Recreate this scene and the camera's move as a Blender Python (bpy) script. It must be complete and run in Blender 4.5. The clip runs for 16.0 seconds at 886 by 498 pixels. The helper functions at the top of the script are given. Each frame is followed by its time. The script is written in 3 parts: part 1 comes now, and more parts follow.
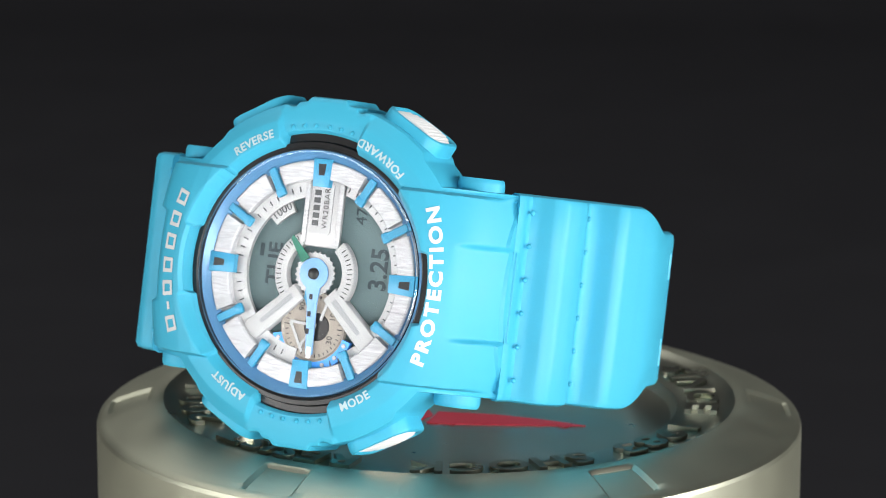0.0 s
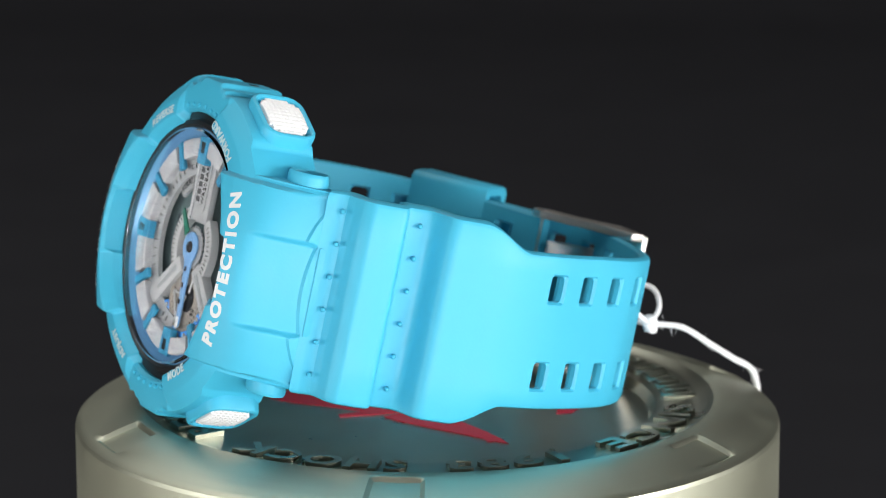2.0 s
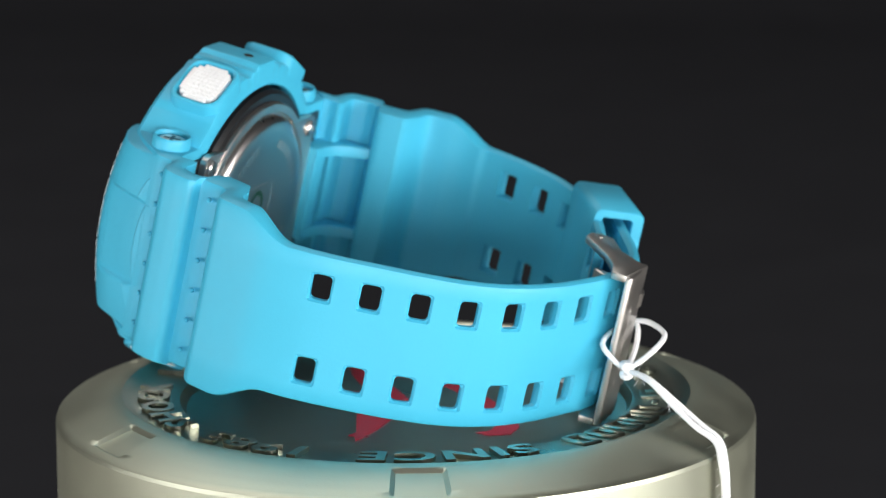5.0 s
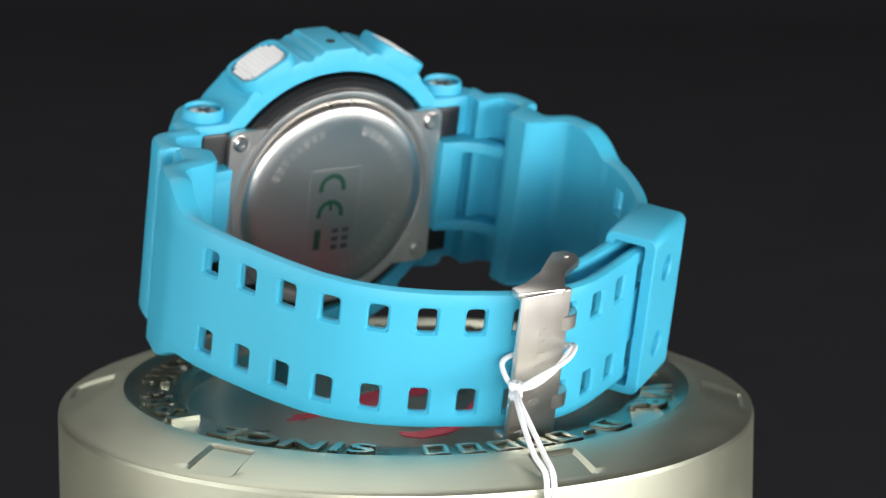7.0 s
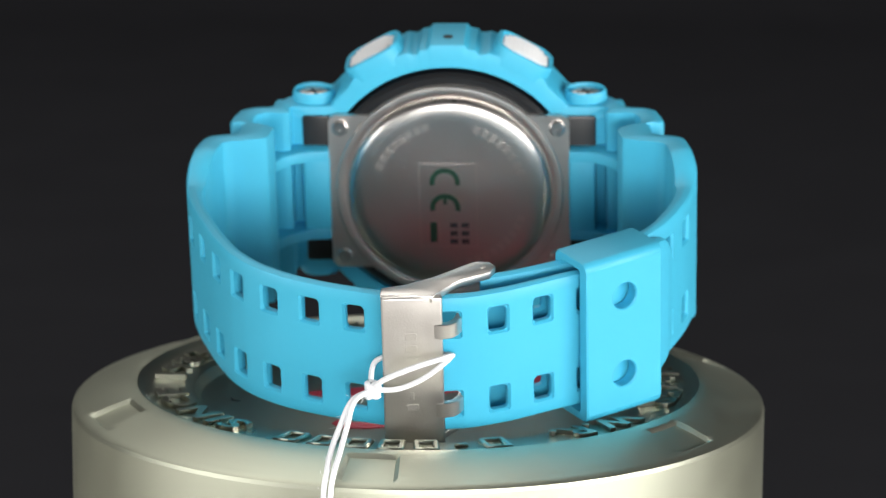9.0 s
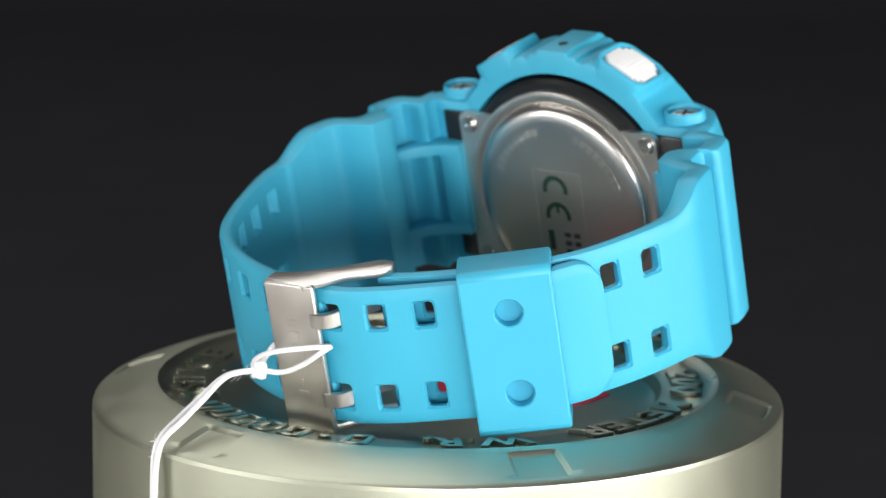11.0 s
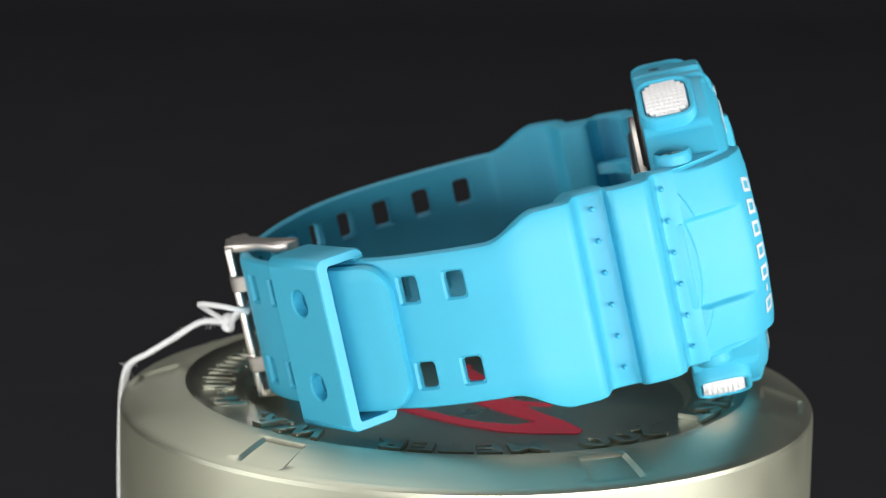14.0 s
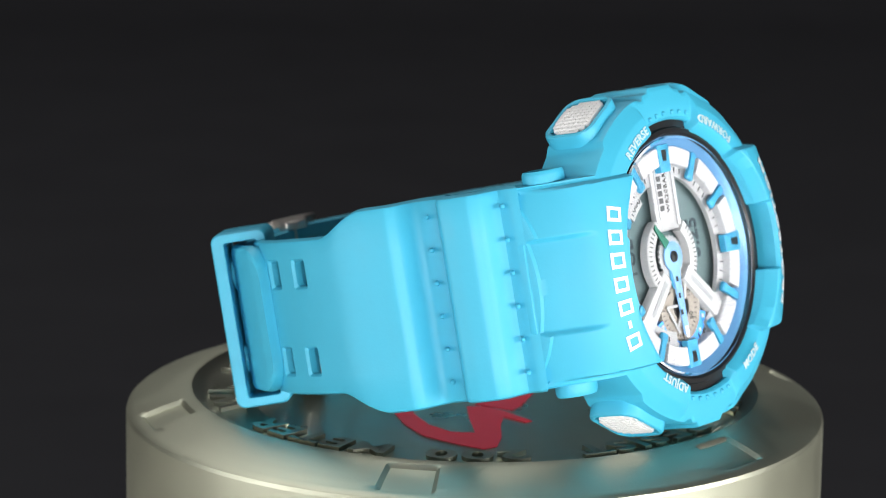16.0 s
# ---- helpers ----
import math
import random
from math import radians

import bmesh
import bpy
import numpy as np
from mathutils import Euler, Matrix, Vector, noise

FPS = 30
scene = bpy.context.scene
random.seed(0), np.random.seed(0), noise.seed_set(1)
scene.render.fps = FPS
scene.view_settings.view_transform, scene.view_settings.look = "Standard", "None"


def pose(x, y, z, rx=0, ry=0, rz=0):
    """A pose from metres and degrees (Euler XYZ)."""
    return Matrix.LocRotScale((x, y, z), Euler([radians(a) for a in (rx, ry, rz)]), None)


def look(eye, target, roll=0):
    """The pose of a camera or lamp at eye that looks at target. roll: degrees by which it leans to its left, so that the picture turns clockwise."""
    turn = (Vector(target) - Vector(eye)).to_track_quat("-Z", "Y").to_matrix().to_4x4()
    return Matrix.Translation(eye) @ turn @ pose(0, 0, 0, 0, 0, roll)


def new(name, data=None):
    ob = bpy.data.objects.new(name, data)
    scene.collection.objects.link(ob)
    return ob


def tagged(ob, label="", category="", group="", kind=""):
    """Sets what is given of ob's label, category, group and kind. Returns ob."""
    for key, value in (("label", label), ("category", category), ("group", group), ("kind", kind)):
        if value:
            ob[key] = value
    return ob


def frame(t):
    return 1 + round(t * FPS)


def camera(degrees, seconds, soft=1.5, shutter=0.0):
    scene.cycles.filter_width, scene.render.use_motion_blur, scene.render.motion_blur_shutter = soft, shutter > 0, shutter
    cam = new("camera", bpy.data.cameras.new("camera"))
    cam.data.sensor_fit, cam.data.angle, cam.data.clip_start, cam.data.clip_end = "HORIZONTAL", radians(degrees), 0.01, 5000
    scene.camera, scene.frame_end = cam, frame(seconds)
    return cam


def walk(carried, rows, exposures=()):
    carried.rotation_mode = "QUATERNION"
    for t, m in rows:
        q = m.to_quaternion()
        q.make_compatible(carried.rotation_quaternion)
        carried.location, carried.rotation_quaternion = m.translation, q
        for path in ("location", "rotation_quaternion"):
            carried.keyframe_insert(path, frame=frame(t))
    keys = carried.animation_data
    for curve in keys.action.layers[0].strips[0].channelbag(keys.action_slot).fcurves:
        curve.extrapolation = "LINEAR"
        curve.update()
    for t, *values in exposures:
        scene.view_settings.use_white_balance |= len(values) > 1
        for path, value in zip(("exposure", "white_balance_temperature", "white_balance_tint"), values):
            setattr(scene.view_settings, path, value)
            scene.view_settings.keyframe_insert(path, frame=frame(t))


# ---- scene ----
# turntable fit: the camera stands still, everything on the tin turns about the z axis
def turn_at(t):
    """Turn of the table in degrees at t seconds: a steady turn with a slight sway of speed."""
    x, a = (t - 8) / 8, 0.0
    for k in (2.041, -2.826, -3.551, 3.343, 0.867, -141.250, -140.020):
        a = a * x + k
    return a


cam = camera(14.67, 16.0, soft=0.8)
EYE = Vector((0, -0.5006, 0.2098))
cam.data.dof.use_dof, cam.data.dof.focus_distance, cam.data.dof.aperture_fstop = True, 0.462, 40
CAM_POSE = look(EYE, EYE + Vector((0.0007, 1, -0.2163)), 0.37)
walk(cam, [(0, CAM_POSE), (16, CAM_POSE)])

# ---- light: a dark studio with soft boxes out of view ----
world = bpy.data.worlds.new("studio")
scene.world = world
world.use_nodes = True
world.node_tree.nodes["Background"].inputs[0].default_value = (0.9, 0.95, 1.0, 1)
world.node_tree.nodes["Background"].inputs[1].default_value = 0.03
scene.view_settings.exposure = 0.0


def area(name, eye, target, sx, sy, watts, col):
    d = bpy.data.lights.new(name, "AREA")
    d.shape, d.size, d.size_y, d.energy, d.color = "RECTANGLE", sx, sy, watts, col
    ob = new(name, d)
    ob.matrix_world = look(eye, target)
    return ob


area("softbox_front", (0.15, -1.2, 0.14), (0, 0, 0.1), 0.95, 0.28, 12.5, (1, 0.99, 0.97))
area("softbox_top", (-0.3, 0.3, 1.0), (0, 0, 0.08), 1.1, 0.7, 5.0, (1, 0.98, 0.94))
area("softbox_right", (0.95, -0.55, 0.15), (0, 0, 0.09), 0.9, 0.3, 12.0, (1, 0.99, 0.97))
area("softbox_left", (-0.95, -0.48, 0.1), (0, 0, 0.09), 0.8, 0.16, 4.4, (1, 0.99, 0.97))


# ---- materials ----
def material(name, col, rough=0.5, metal=0.0, grain=900.0, bump=0.05, vary=0.06, rough_vary=0.08, coat=0.0, spec=0.5, stretch=None):
    m = bpy.data.materials.new(name)
    m.use_nodes = True
    nt = m.node_tree
    b = nt.nodes["Principled BSDF"]
    tc = nt.nodes.new("ShaderNodeTexCoord")
    n1, n2 = nt.nodes.new("ShaderNodeTexNoise"), nt.nodes.new("ShaderNodeTexNoise")
    n1.inputs["Scale"].default_value, n2.inputs["Scale"].default_value = grain, grain / 14
    n1.inputs["Detail"].default_value, n2.inputs["Detail"].default_value = 3, 4
    for n in (n1, n2):
        if stretch:
            mp = nt.nodes.new("ShaderNodeMapping")
            mp.inputs["Scale"].default_value = stretch
            nt.links.new(tc.outputs["Object"], mp.inputs["Vector"])
            nt.links.new(mp.outputs[0], n.inputs["Vector"])
        else:
            nt.links.new(tc.outputs["Object"], n.inputs["Vector"])
    mix = nt.nodes.new("ShaderNodeMix")
    mix.data_type = "RGBA"
    c = Vector(col)
    mix.inputs[6].default_value = (*(c * (1 - vary)), 1)
    mix.inputs[7].default_value = (*(c * (1 + vary)), 1)
    nt.links.new(n2.outputs["Fac"], mix.inputs[0])
    nt.links.new(mix.outputs[2], b.inputs["Base Color"])
    mr = nt.nodes.new("ShaderNodeMapRange")
    mr.inputs["To Min"].default_value, mr.inputs["To Max"].default_value = max(rough - rough_vary, 0.02), min(rough + rough_vary, 1)
    nt.links.new(n2.outputs["Fac"], mr.inputs["Value"])
    nt.links.new(mr.outputs[0], b.inputs["Roughness"])
    b.inputs["Metallic"].default_value = metal
    b.inputs["Coat Weight"].default_value = coat
    b.inputs["Specular IOR Level"].default_value = spec
    if bump:
        bp = nt.nodes.new("ShaderNodeBump")
        bp.inputs["Strength"].default_value, bp.inputs["Distance"].default_value = bump, 0.0002
        nt.links.new(n1.outputs["Fac"], bp.inputs["Height"])
        nt.links.new(bp.outputs[0], b.inputs["Normal"])
    return m


RUBBER = material("cyan_resin", (0.048, 0.43, 0.635), 0.5, grain=2500, bump=0.08, vary=0.03, spec=0.5)
WHITE = material("white_resin", (0.37, 0.38, 0.39), 0.6, grain=2500, spec=0.3)
BUTTON = material("white_button_resin", (0.84, 0.84, 0.85), 0.5, grain=2500)
PRINT = material("white_print", (0.68, 0.7, 0.71), 0.5, bump=0)
FAINT = material("worn_white_print", (0.52, 0.68, 0.72), 0.5, bump=0)
BLACK = material("black_resin", (0.012, 0.012, 0.013), 0.35)
STEEL = material("brushed_steel", (0.67, 0.635, 0.6), 0.36, 1.0, grain=3000, bump=0.1)
POLISH = material("polished_steel", (0.6, 0.575, 0.55), 0.3, 1.0, grain=700, bump=0.01)
TIN = material("champagne_tin", (0.49, 0.5, 0.4), 0.45, 1.0, grain=2200, bump=0.06, vary=0.03)
TIN_SHINE = material("polished_tin", (0.42, 0.43, 0.35), 0.3, 1.0, grain=1500, bump=0.02, vary=0.03)
RED = material("red_lacquer", (0.62, 0.02, 0.05), 0.4)
CORD = material("white_cord", (0.88, 0.88, 0.9), 0.9, grain=3000, bump=0.6)
LCD = material("lcd_glass", (0.1, 0.15, 0.158), 0.6, bump=0, spec=0.25)
INK = material("lcd_ink", (0.012, 0.03, 0.04), 0.5, bump=0)
BLUE = material("blue_dial_ring", (0.07, 0.19, 0.35), 0.3, 0.2, bump=0)
TEAL = material("blue_index", (0.03, 0.23, 0.39), 0.35, 0.0, bump=0)
PALE = material("pale_blue_hand", (0.15, 0.31, 0.55), 0.4, bump=0)
MARK = material("dark_green_print", (0.008, 0.05, 0.03), 0.4, bump=0)
GREEN = material("green_print", (0.008, 0.13, 0.085), 0.5, bump=0)
SILVER = material("silver_dial", (0.38, 0.39, 0.4), 0.4, 0.3, bump=0.02)
DIM = material("dark_print", (0.05, 0.055, 0.06), 0.5, bump=0)
GREY = material("grey_print", (0.24, 0.26, 0.27), 0.5, bump=0)
TAUPE = material("taupe_subdial", (0.26, 0.235, 0.205), 0.5, bump=0.02)
BRUSHED = material("brushed_white", (0.41, 0.42, 0.44), 0.5, 0.1, grain=42000, bump=0.3, vary=0.55, stretch=(0.16, 1, 1))
DESK = material("pale_bounce_desk", (0.55, 0.53, 0.48), 0.6, grain=60, bump=0.05)
NIGHT = material("black_cloth", (0.03, 0.03, 0.034), 0.95, grain=400, bump=0.2, vary=0.15, spec=0.03)
NAVY = material("blue_subdial_ring", (0.05, 0.28, 0.75), 0.35, bump=0)
MM = 0.001


def glass_material():
    m = bpy.data.materials.new("crystal_glass")
    m.use_nodes = True
    b = m.node_tree.nodes["Principled BSDF"]
    b.inputs["Base Color"].default_value = (1, 1, 1, 1)
    b.inputs["Roughness"].default_value = 0.02
    b.inputs["Transmission Weight"].default_value = 1.0
    b.inputs["IOR"].default_value = 1.45
    return m


GLASS = glass_material()


def part(name, bm, mat, parent=None, label="", sharp=38):
    """Links a bmesh drawn in millimetres as one mesh object under its parent."""
    for v in bm.verts:
        v.co *= MM
    bm.normal_update()
    me = bpy.data.meshes.new(name)
    bm.to_mesh(me)
    bm.free()
    me.polygons.foreach_set("use_smooth", [True] * len(me.polygons))
    me.set_sharp_from_angle(angle=radians(sharp))
    me.materials.append(mat)
    ob = new(name, me)
    if parent:
        ob.parent = parent
    if label:
        tagged(ob, label)
    return ob


def box(bm, sx, sy, sz, m=None, bevel=0.0, seg=2):
    """A box of full sizes sx, sy, sz, bevelled, at the pose m."""
    r = bmesh.ops.create_cube(bm, size=1)["verts"]
    bmesh.ops.scale(bm, vec=(sx, sy, sz), verts=r)
    if bevel:
        es = list({e for v in r for e in v.link_edges})
        g = bmesh.ops.bevel(bm, geom=es, offset=bevel, segments=seg, profile=0.5, affect="EDGES")
        r = list({v for f in g["faces"] for v in f.verts} | {v for v in r if v.is_valid})
    if m:
        bmesh.ops.transform(bm, matrix=m, verts=r)
    return r


def lathe(bm, prof, seg=96, a0=0.0, a1=360.0, close=True):
    """Turns a profile of (r, z) about the z axis."""
    full = abs(a1 - a0) >= 360
    n = seg if full else seg + 1
    rings = []
    for i in range(n):
        a = radians(a0 + (a1 - a0) * i / seg)
        rings.append([bm.verts.new((r * math.cos(a), r * math.sin(a), z)) for r, z in prof])
    for i in range(seg):
        p, q = rings[i], rings[(i + 1) % n]
        for j in range(len(prof) - 1):
            bm.faces.new((p[j], q[j], q[j + 1], p[j + 1]))
    if close and not full and len(prof) > 2:
        bm.faces.new(rings[0])
        bm.faces.new(rings[-1][::-1])
    bmesh.ops.remove_doubles(bm, verts=bm.verts[:], dist=1e-5)
    bmesh.ops.recalc_face_normals(bm, faces=bm.faces[:])


def prism(bm, pts, z0, z1, m=None, bevel=0.0):
    """Extrudes a flat outline of (x, y) from z0 to z1."""
    a = [bm.verts.new((x, y, z0)) for x, y in pts]
    b = [bm.verts.new((x, y, z1)) for x, y in pts]
    n = len(pts)
    fs = [bm.faces.new(b), bm.faces.new(a[::-1])]
    for i in range(n):
        fs.append(bm.faces.new((a[i], a[(i + 1) % n], b[(i + 1) % n], b[i])))
    vs = a + b
    bmesh.ops.recalc_face_normals(bm, faces=fs)
    if bevel:
        es = [e for e in fs[0].edges]
        g = bmesh.ops.bevel(bm, geom=es, offset=bevel, segments=2, profile=0.5, affect="EDGES")
        vs = list({v for f in g["faces"] for v in f.verts} | {v for v in vs if v.is_valid})
    if m:
        bmesh.ops.transform(bm, matrix=m, verts=vs)
    return vs


def tube(bm, pts, r, seg=10, caps=True):
    """A round tube along points."""
    P = [Vector(p) for p in pts]
    rings, up = [], Vector((0.3, 0.2, 0.93))
    for i, p in enumerate(P):
        t = (P[min(i + 1, len(P) - 1)] - P[max(i - 1, 0)]).normalized()
        x = up.cross(t)
        x = x.normalized() if x.length > 1e-4 else Vector((1, 0, 0))
        up = t.cross(x)
        rings.append([bm.verts.new(p + r * (math.cos(a) * x + math.sin(a) * up)) for a in [2 * math.pi * k / seg for k in range(seg)]])
    for a, b in zip(rings, rings[1:]):
        for k in range(seg):
            bm.faces.new((a[k], a[(k + 1) % seg], b[(k + 1) % seg], b[k]))
    if caps:
        bm.faces.new(rings[0][::-1])
        bm.faces.new(rings[-1])


def spline(pts, step):
    """Even points along a Catmull-Rom curve through pts (tuples of any length; spacing by the first two or three)."""
    P = np.array(pts, float)
    P = np.vstack([2 * P[0] - P[1], P, 2 * P[-1] - P[-2]])
    out = []
    for i in range(1, len(P) - 2):
        for k in range(24):
            t = k / 24
            out.append(0.5 * (2 * P[i] + (P[i + 1] - P[i - 1]) * t + (2 * P[i - 1] - 5 * P[i] + 4 * P[i + 1] - P[i + 2]) * t * t
                              + (3 * P[i] - P[i - 1] - 3 * P[i + 1] + P[i + 2]) * t ** 3))
    out.append(P[-2])
    out = np.array(out)
    return out


def step(x, a, b):
    """A smooth step from 0 at a to 1 at b."""
    t = min(max((x - a) / (b - a), 0), 1)
    return t * t * (3 - 2 * t)


def lettering(text, size, place, name, mat, parent, label="", spread=1.0, bold=0.0, fine=False):
    """Letters of the built-in font as a thin mesh; place maps (x, y, z) of the flat text, in millimetres, to the thing's space."""
    cu = bpy.data.curves.new("text", "FONT")
    cu.body, cu.size, cu.align_x, cu.align_y, cu.extrude, cu.space_character, cu.offset = text, size, "CENTER", "CENTER", 0.04, spread, bold
    cu.resolution_u = 3
    ob = new("text", cu)
    me = bpy.data.meshes.new_from_object(ob.evaluated_get(bpy.context.evaluated_depsgraph_get()))
    bpy.data.objects.remove(ob)
    bm = bmesh.new()
    bm.from_mesh(me)
    bpy.data.meshes.remove(me)
    bmesh.ops.triangulate(bm, faces=[f for f in bm.faces if len(f.verts) > 4])
    for _ in range(3):
        long = [e for e in bm.edges if e.calc_length() > 0.45]
        if long and fine:
            bmesh.ops.subdivide_edges(bm, edges=long, cuts=1)
            bmesh.ops.triangulate(bm, faces=[f for f in bm.faces if len(f.verts) > 3])
    for v in bm.verts:
        v.co = Vector(place(*v.co))
    return part(name, bm, mat, parent, label)


# ---- the setting ----
def build_room():
    bm = bmesh.new()
    prof = [(170, -1), (172, 1), (500, 1), (900, 1)]
    prof += [(900 + 400 * math.sin(radians(a)), 401 - 400 * math.cos(radians(a))) for a in range(10, 91, 10)] + [(1300, 2200)]
    rows = [[bm.verts.new((x, y, z)) for x in (-1800, -600, 600, 1800)] for y, z in prof]
    for a, b in zip(rows, rows[1:]):
        for k in range(3):
            bm.faces.new((a[k], a[k + 1], b[k + 1], b[k]))
    # out of view; desk added pale so that it brightens the tin's wall
    desk = bmesh.new()
    box(desk, 3600, 2400, 30, pose(0, -400, -15.2), 3)
    tagged(part("table_top", desk, DESK), "unseen pale desk top, added to reflect light onto the tin", "table", kind="structure")
    tagged(part("backdrop", bm, NIGHT), "seamless black cloth sweep behind the tin", "backdrop", kind="structure")


# ---- the tin ----
TIN_AT = Matrix(((1, 0, -0.0032, 0.00166), (0, 1, -0.0086, -0.00439), (0.0032, 0.0086, 1, -0.00086), (0, 0, 0, 1)))
TIN_R = 52.2
LID = [(TIN_R, 77.9), (TIN_R - 0.15, 78.5), (TIN_R - 0.6, 78.9), (TIN_R - 1.3, 79.15), (49.5, 79.75), (47.5, 80.5), (45.5, 81.15), (44.2, 81.45), (43.2, 81.6), (42.4, 81.6),
       (41.8, 81.3), (41.2, 80.95), (40.0, 80.75), (34.6, 80.6), (33.8, 80.35), (33.2, 79.4), (32.9, 78.9), (32.4, 78.75), (0.001, 78.75)]


def lid_height(r):
    return float(np.interp(-r, [-p[0] for p in LID], [p[1] for p in LID]))


def ring_text(text, a0, a1, parent):
    """Raised letters round the lid, read clockwise with their tops outward."""
    mid, span = (a0 + a1) / 2, radians(abs(a0 - a1)) * 37.4

    def raised(x, y, z):
        a = radians(mid) - x * span / raised.width / 37.4
        r = 37.4 + y
        return r * math.cos(a), r * math.sin(a), 80.5 + (0.85 if z > 0 else 0)
    raised.width = WIDTHS[text]
    lettering(text, 6.4, raised, "lettering", TIN_SHINE, parent, "embossed metal lettering", 1.12, 0.17)


WIDTHS = {"SINCE": 21.2, "1983": 15.6, "SHOCK": 24.2, "RESIST": 25.6, "200": 11.6, "METER": 24.2, "W.R.": 18.4}


def build_tin():
    tin = new("storage_tin")
    bm = bmesh.new()
    lathe(bm, [(0.001, 0), (TIN_R - 2.5, 0), (TIN_R - 1.2, 0.4), (TIN_R - 0.3, 1.6), (TIN_R, 3), (TIN_R, 77.9)], 180)
    part("can", bm, TIN, tin)
    bm = bmesh.new()
    angles = []
    for k in range(6):
        c = 60 * k
        angles += [c + d for d in (-4.9, -4.5, -4.1, -3, 0, 3, 4.1, 4.5, 4.9)] + [c + 5 + 50 * i / 24 for i in range(1, 24)]
    radii = sorted({p[0] for p in LID if p[0] > 42} | {50.6, 50.0, 49.0, 48.0, 46.5, 45.0, 44.75, 44.5, 43.8}, reverse=True)
    grid = []
    for a in angles:
        off = abs((a + 30) % 60 - 30)
        dip = 1 - step(off, 4.1, 4.9)
        col = []
        for r in radii:
            z = lid_height(r)
            if 44.3 < r < 50.7:
                z -= dip * 0.55 * step(r, 44.3, 44.8) * (1 - step(r, 50.0, 50.7))
            col.append(bm.verts.new((r * math.cos(radians(a)), r * math.sin(radians(a)), z)))
        grid.append(col)
    for p, q in zip(grid, grid[1:] + grid[:1]):
        for j in range(len(radii) - 1):
            bm.faces.new((p[j], q[j], q[j + 1], p[j + 1]))
    bmesh.ops.remove_doubles(bm, verts=bm.verts[:], dist=1e-3)
    part("lid", bm, TIN, tin, "domed lid with six notches", sharp=30)
    bm = bmesh.new()
    lathe(bm, [p for p in LID if p[0] < 42.5], 180)
    part("lid_centre", bm, TIN_SHINE, tin, "polished sunken lid centre")
    for text, a0, a1 in (("SINCE", 29, -15), ("1983", -21, -53), ("SHOCK", -58, -99), ("RESIST", -105, -151), ("200", -156, -181), ("METER", -184, -228), ("W.R.", -234, -264)):
        ring_text(text, a0, a1, tin)
    for k, (w, h) in enumerate(((5, 6), (2.5, 1.3), (4.5, 6), (4.8, 6), (5, 6), (4.5, 6), (4.8, 6))):
        a = 85 - k * 7.6
        bm = bmesh.new()
        spot = pose(37.4 * math.cos(radians(a)), 37.4 * math.sin(radians(a)), 80.75, 0, 0, a)
        if k == 1:
            box(bm, 1.0, 2.0, 0.8, spot, 0.25, 1)
        else:
            for x in (-2.1, 2.1):
                box(bm, 0.95, w * 0.75, 0.8, spot @ pose(x, 0, 0), 0.25, 1)
            for y in (-w * 0.3, w * 0.3):
                box(bm, 5.0, 0.95, 0.78, spot @ pose(0, y, -0.01), 0.25, 1)
        part("raised_bar", bm, TIN_SHINE, tin, "embossed metal bar")
    for pts in ([(-25.4, -6.2), (-23.5, -1.5), (-20.5, 3.6), (-15, 7.6), (-8, 10.9), (0, 13.6), (8, 15.8), (14, 16.0), (17.8, 14.4), (18.2, 11.2), (16.6, 9.4), (15.6, 11.6), (12, 13), (5, 12),
                 (-2, 10), (-9, 7.4), (-14.5, 4), (-17.5, 0), (-17.0, -3.4), (-10, -1.2), (-3.0, 0.6), (-2.4, -2.2), (-4.5, -5.5), (-8.6, -10.3), (-9.6, -9.4), (-7.4, -5.8), (-12, -6.2), (-18.5, -7.6), (-23.6, -7.8)],
                [(-1.6, -0.4), (7, -2), (13.5, -4.6), (17.6, -6.6), (20.0, -8.1), (17.7, -8.2), (17.0, -9.1), (15.6, -7.9), (8, -7.7), (0, -7.2), (-3.4, -6.4), (-2.6, -4)]):
        bm = bmesh.new()
        prism(bm, pts, 78.7, 78.88)
        bmesh.ops.triangulate(bm, faces=[f for f in bm.faces if len(f.verts) > 4])
        part("emblem_stroke", bm, RED, tin, "red lacquered emblem stroke on the lid")
    tagged(tin, "round champagne-coloured metal storage tin with embossed lid", "tin")
    return tin


# ---- the watch ----
def fold(a):
    a = abs((a + 180) % 360 - 180)
    return a if a <= 90 else 180 - a


def bezel_inner(a):
    f = fold(a)
    notch = 1.7 if math.cos(radians(a)) > 0 else 0.5
    return 17.6 + notch * (1 - step(f, 14, 16)) + 1.7 * step(f, 72, 74)


def bezel_outer(a):
    f = fold(a)
    r = 27.2 / math.cos(radians(min(f, 27.2)))
    if f > 27.2:
        r = max(23.3, 13.98 / math.sin(radians(f)))
    r += 0.5 * step(f, 47, 51) * (1 - step(f, 74, 77))
    r += 0.5 * step(f, 78, 79.5) + (24.3 / math.sin(radians(max(f, 60))) - 23.8) * step(f, 81.8, 84)
    return r


# the lug is a convex arch from the dial's edge down to the strap
LUG_R = (17.0, 19.0, 20.5, 21.5, 22.5, 23.5, 24.5, 25.5, 26.4, 27.2, 30.0)
LUG_H = (5.1, 4.6, 3.95, 3.4, 2.8, 2.05, 0.95, -0.6, -2.5, -4.6, -14.0)


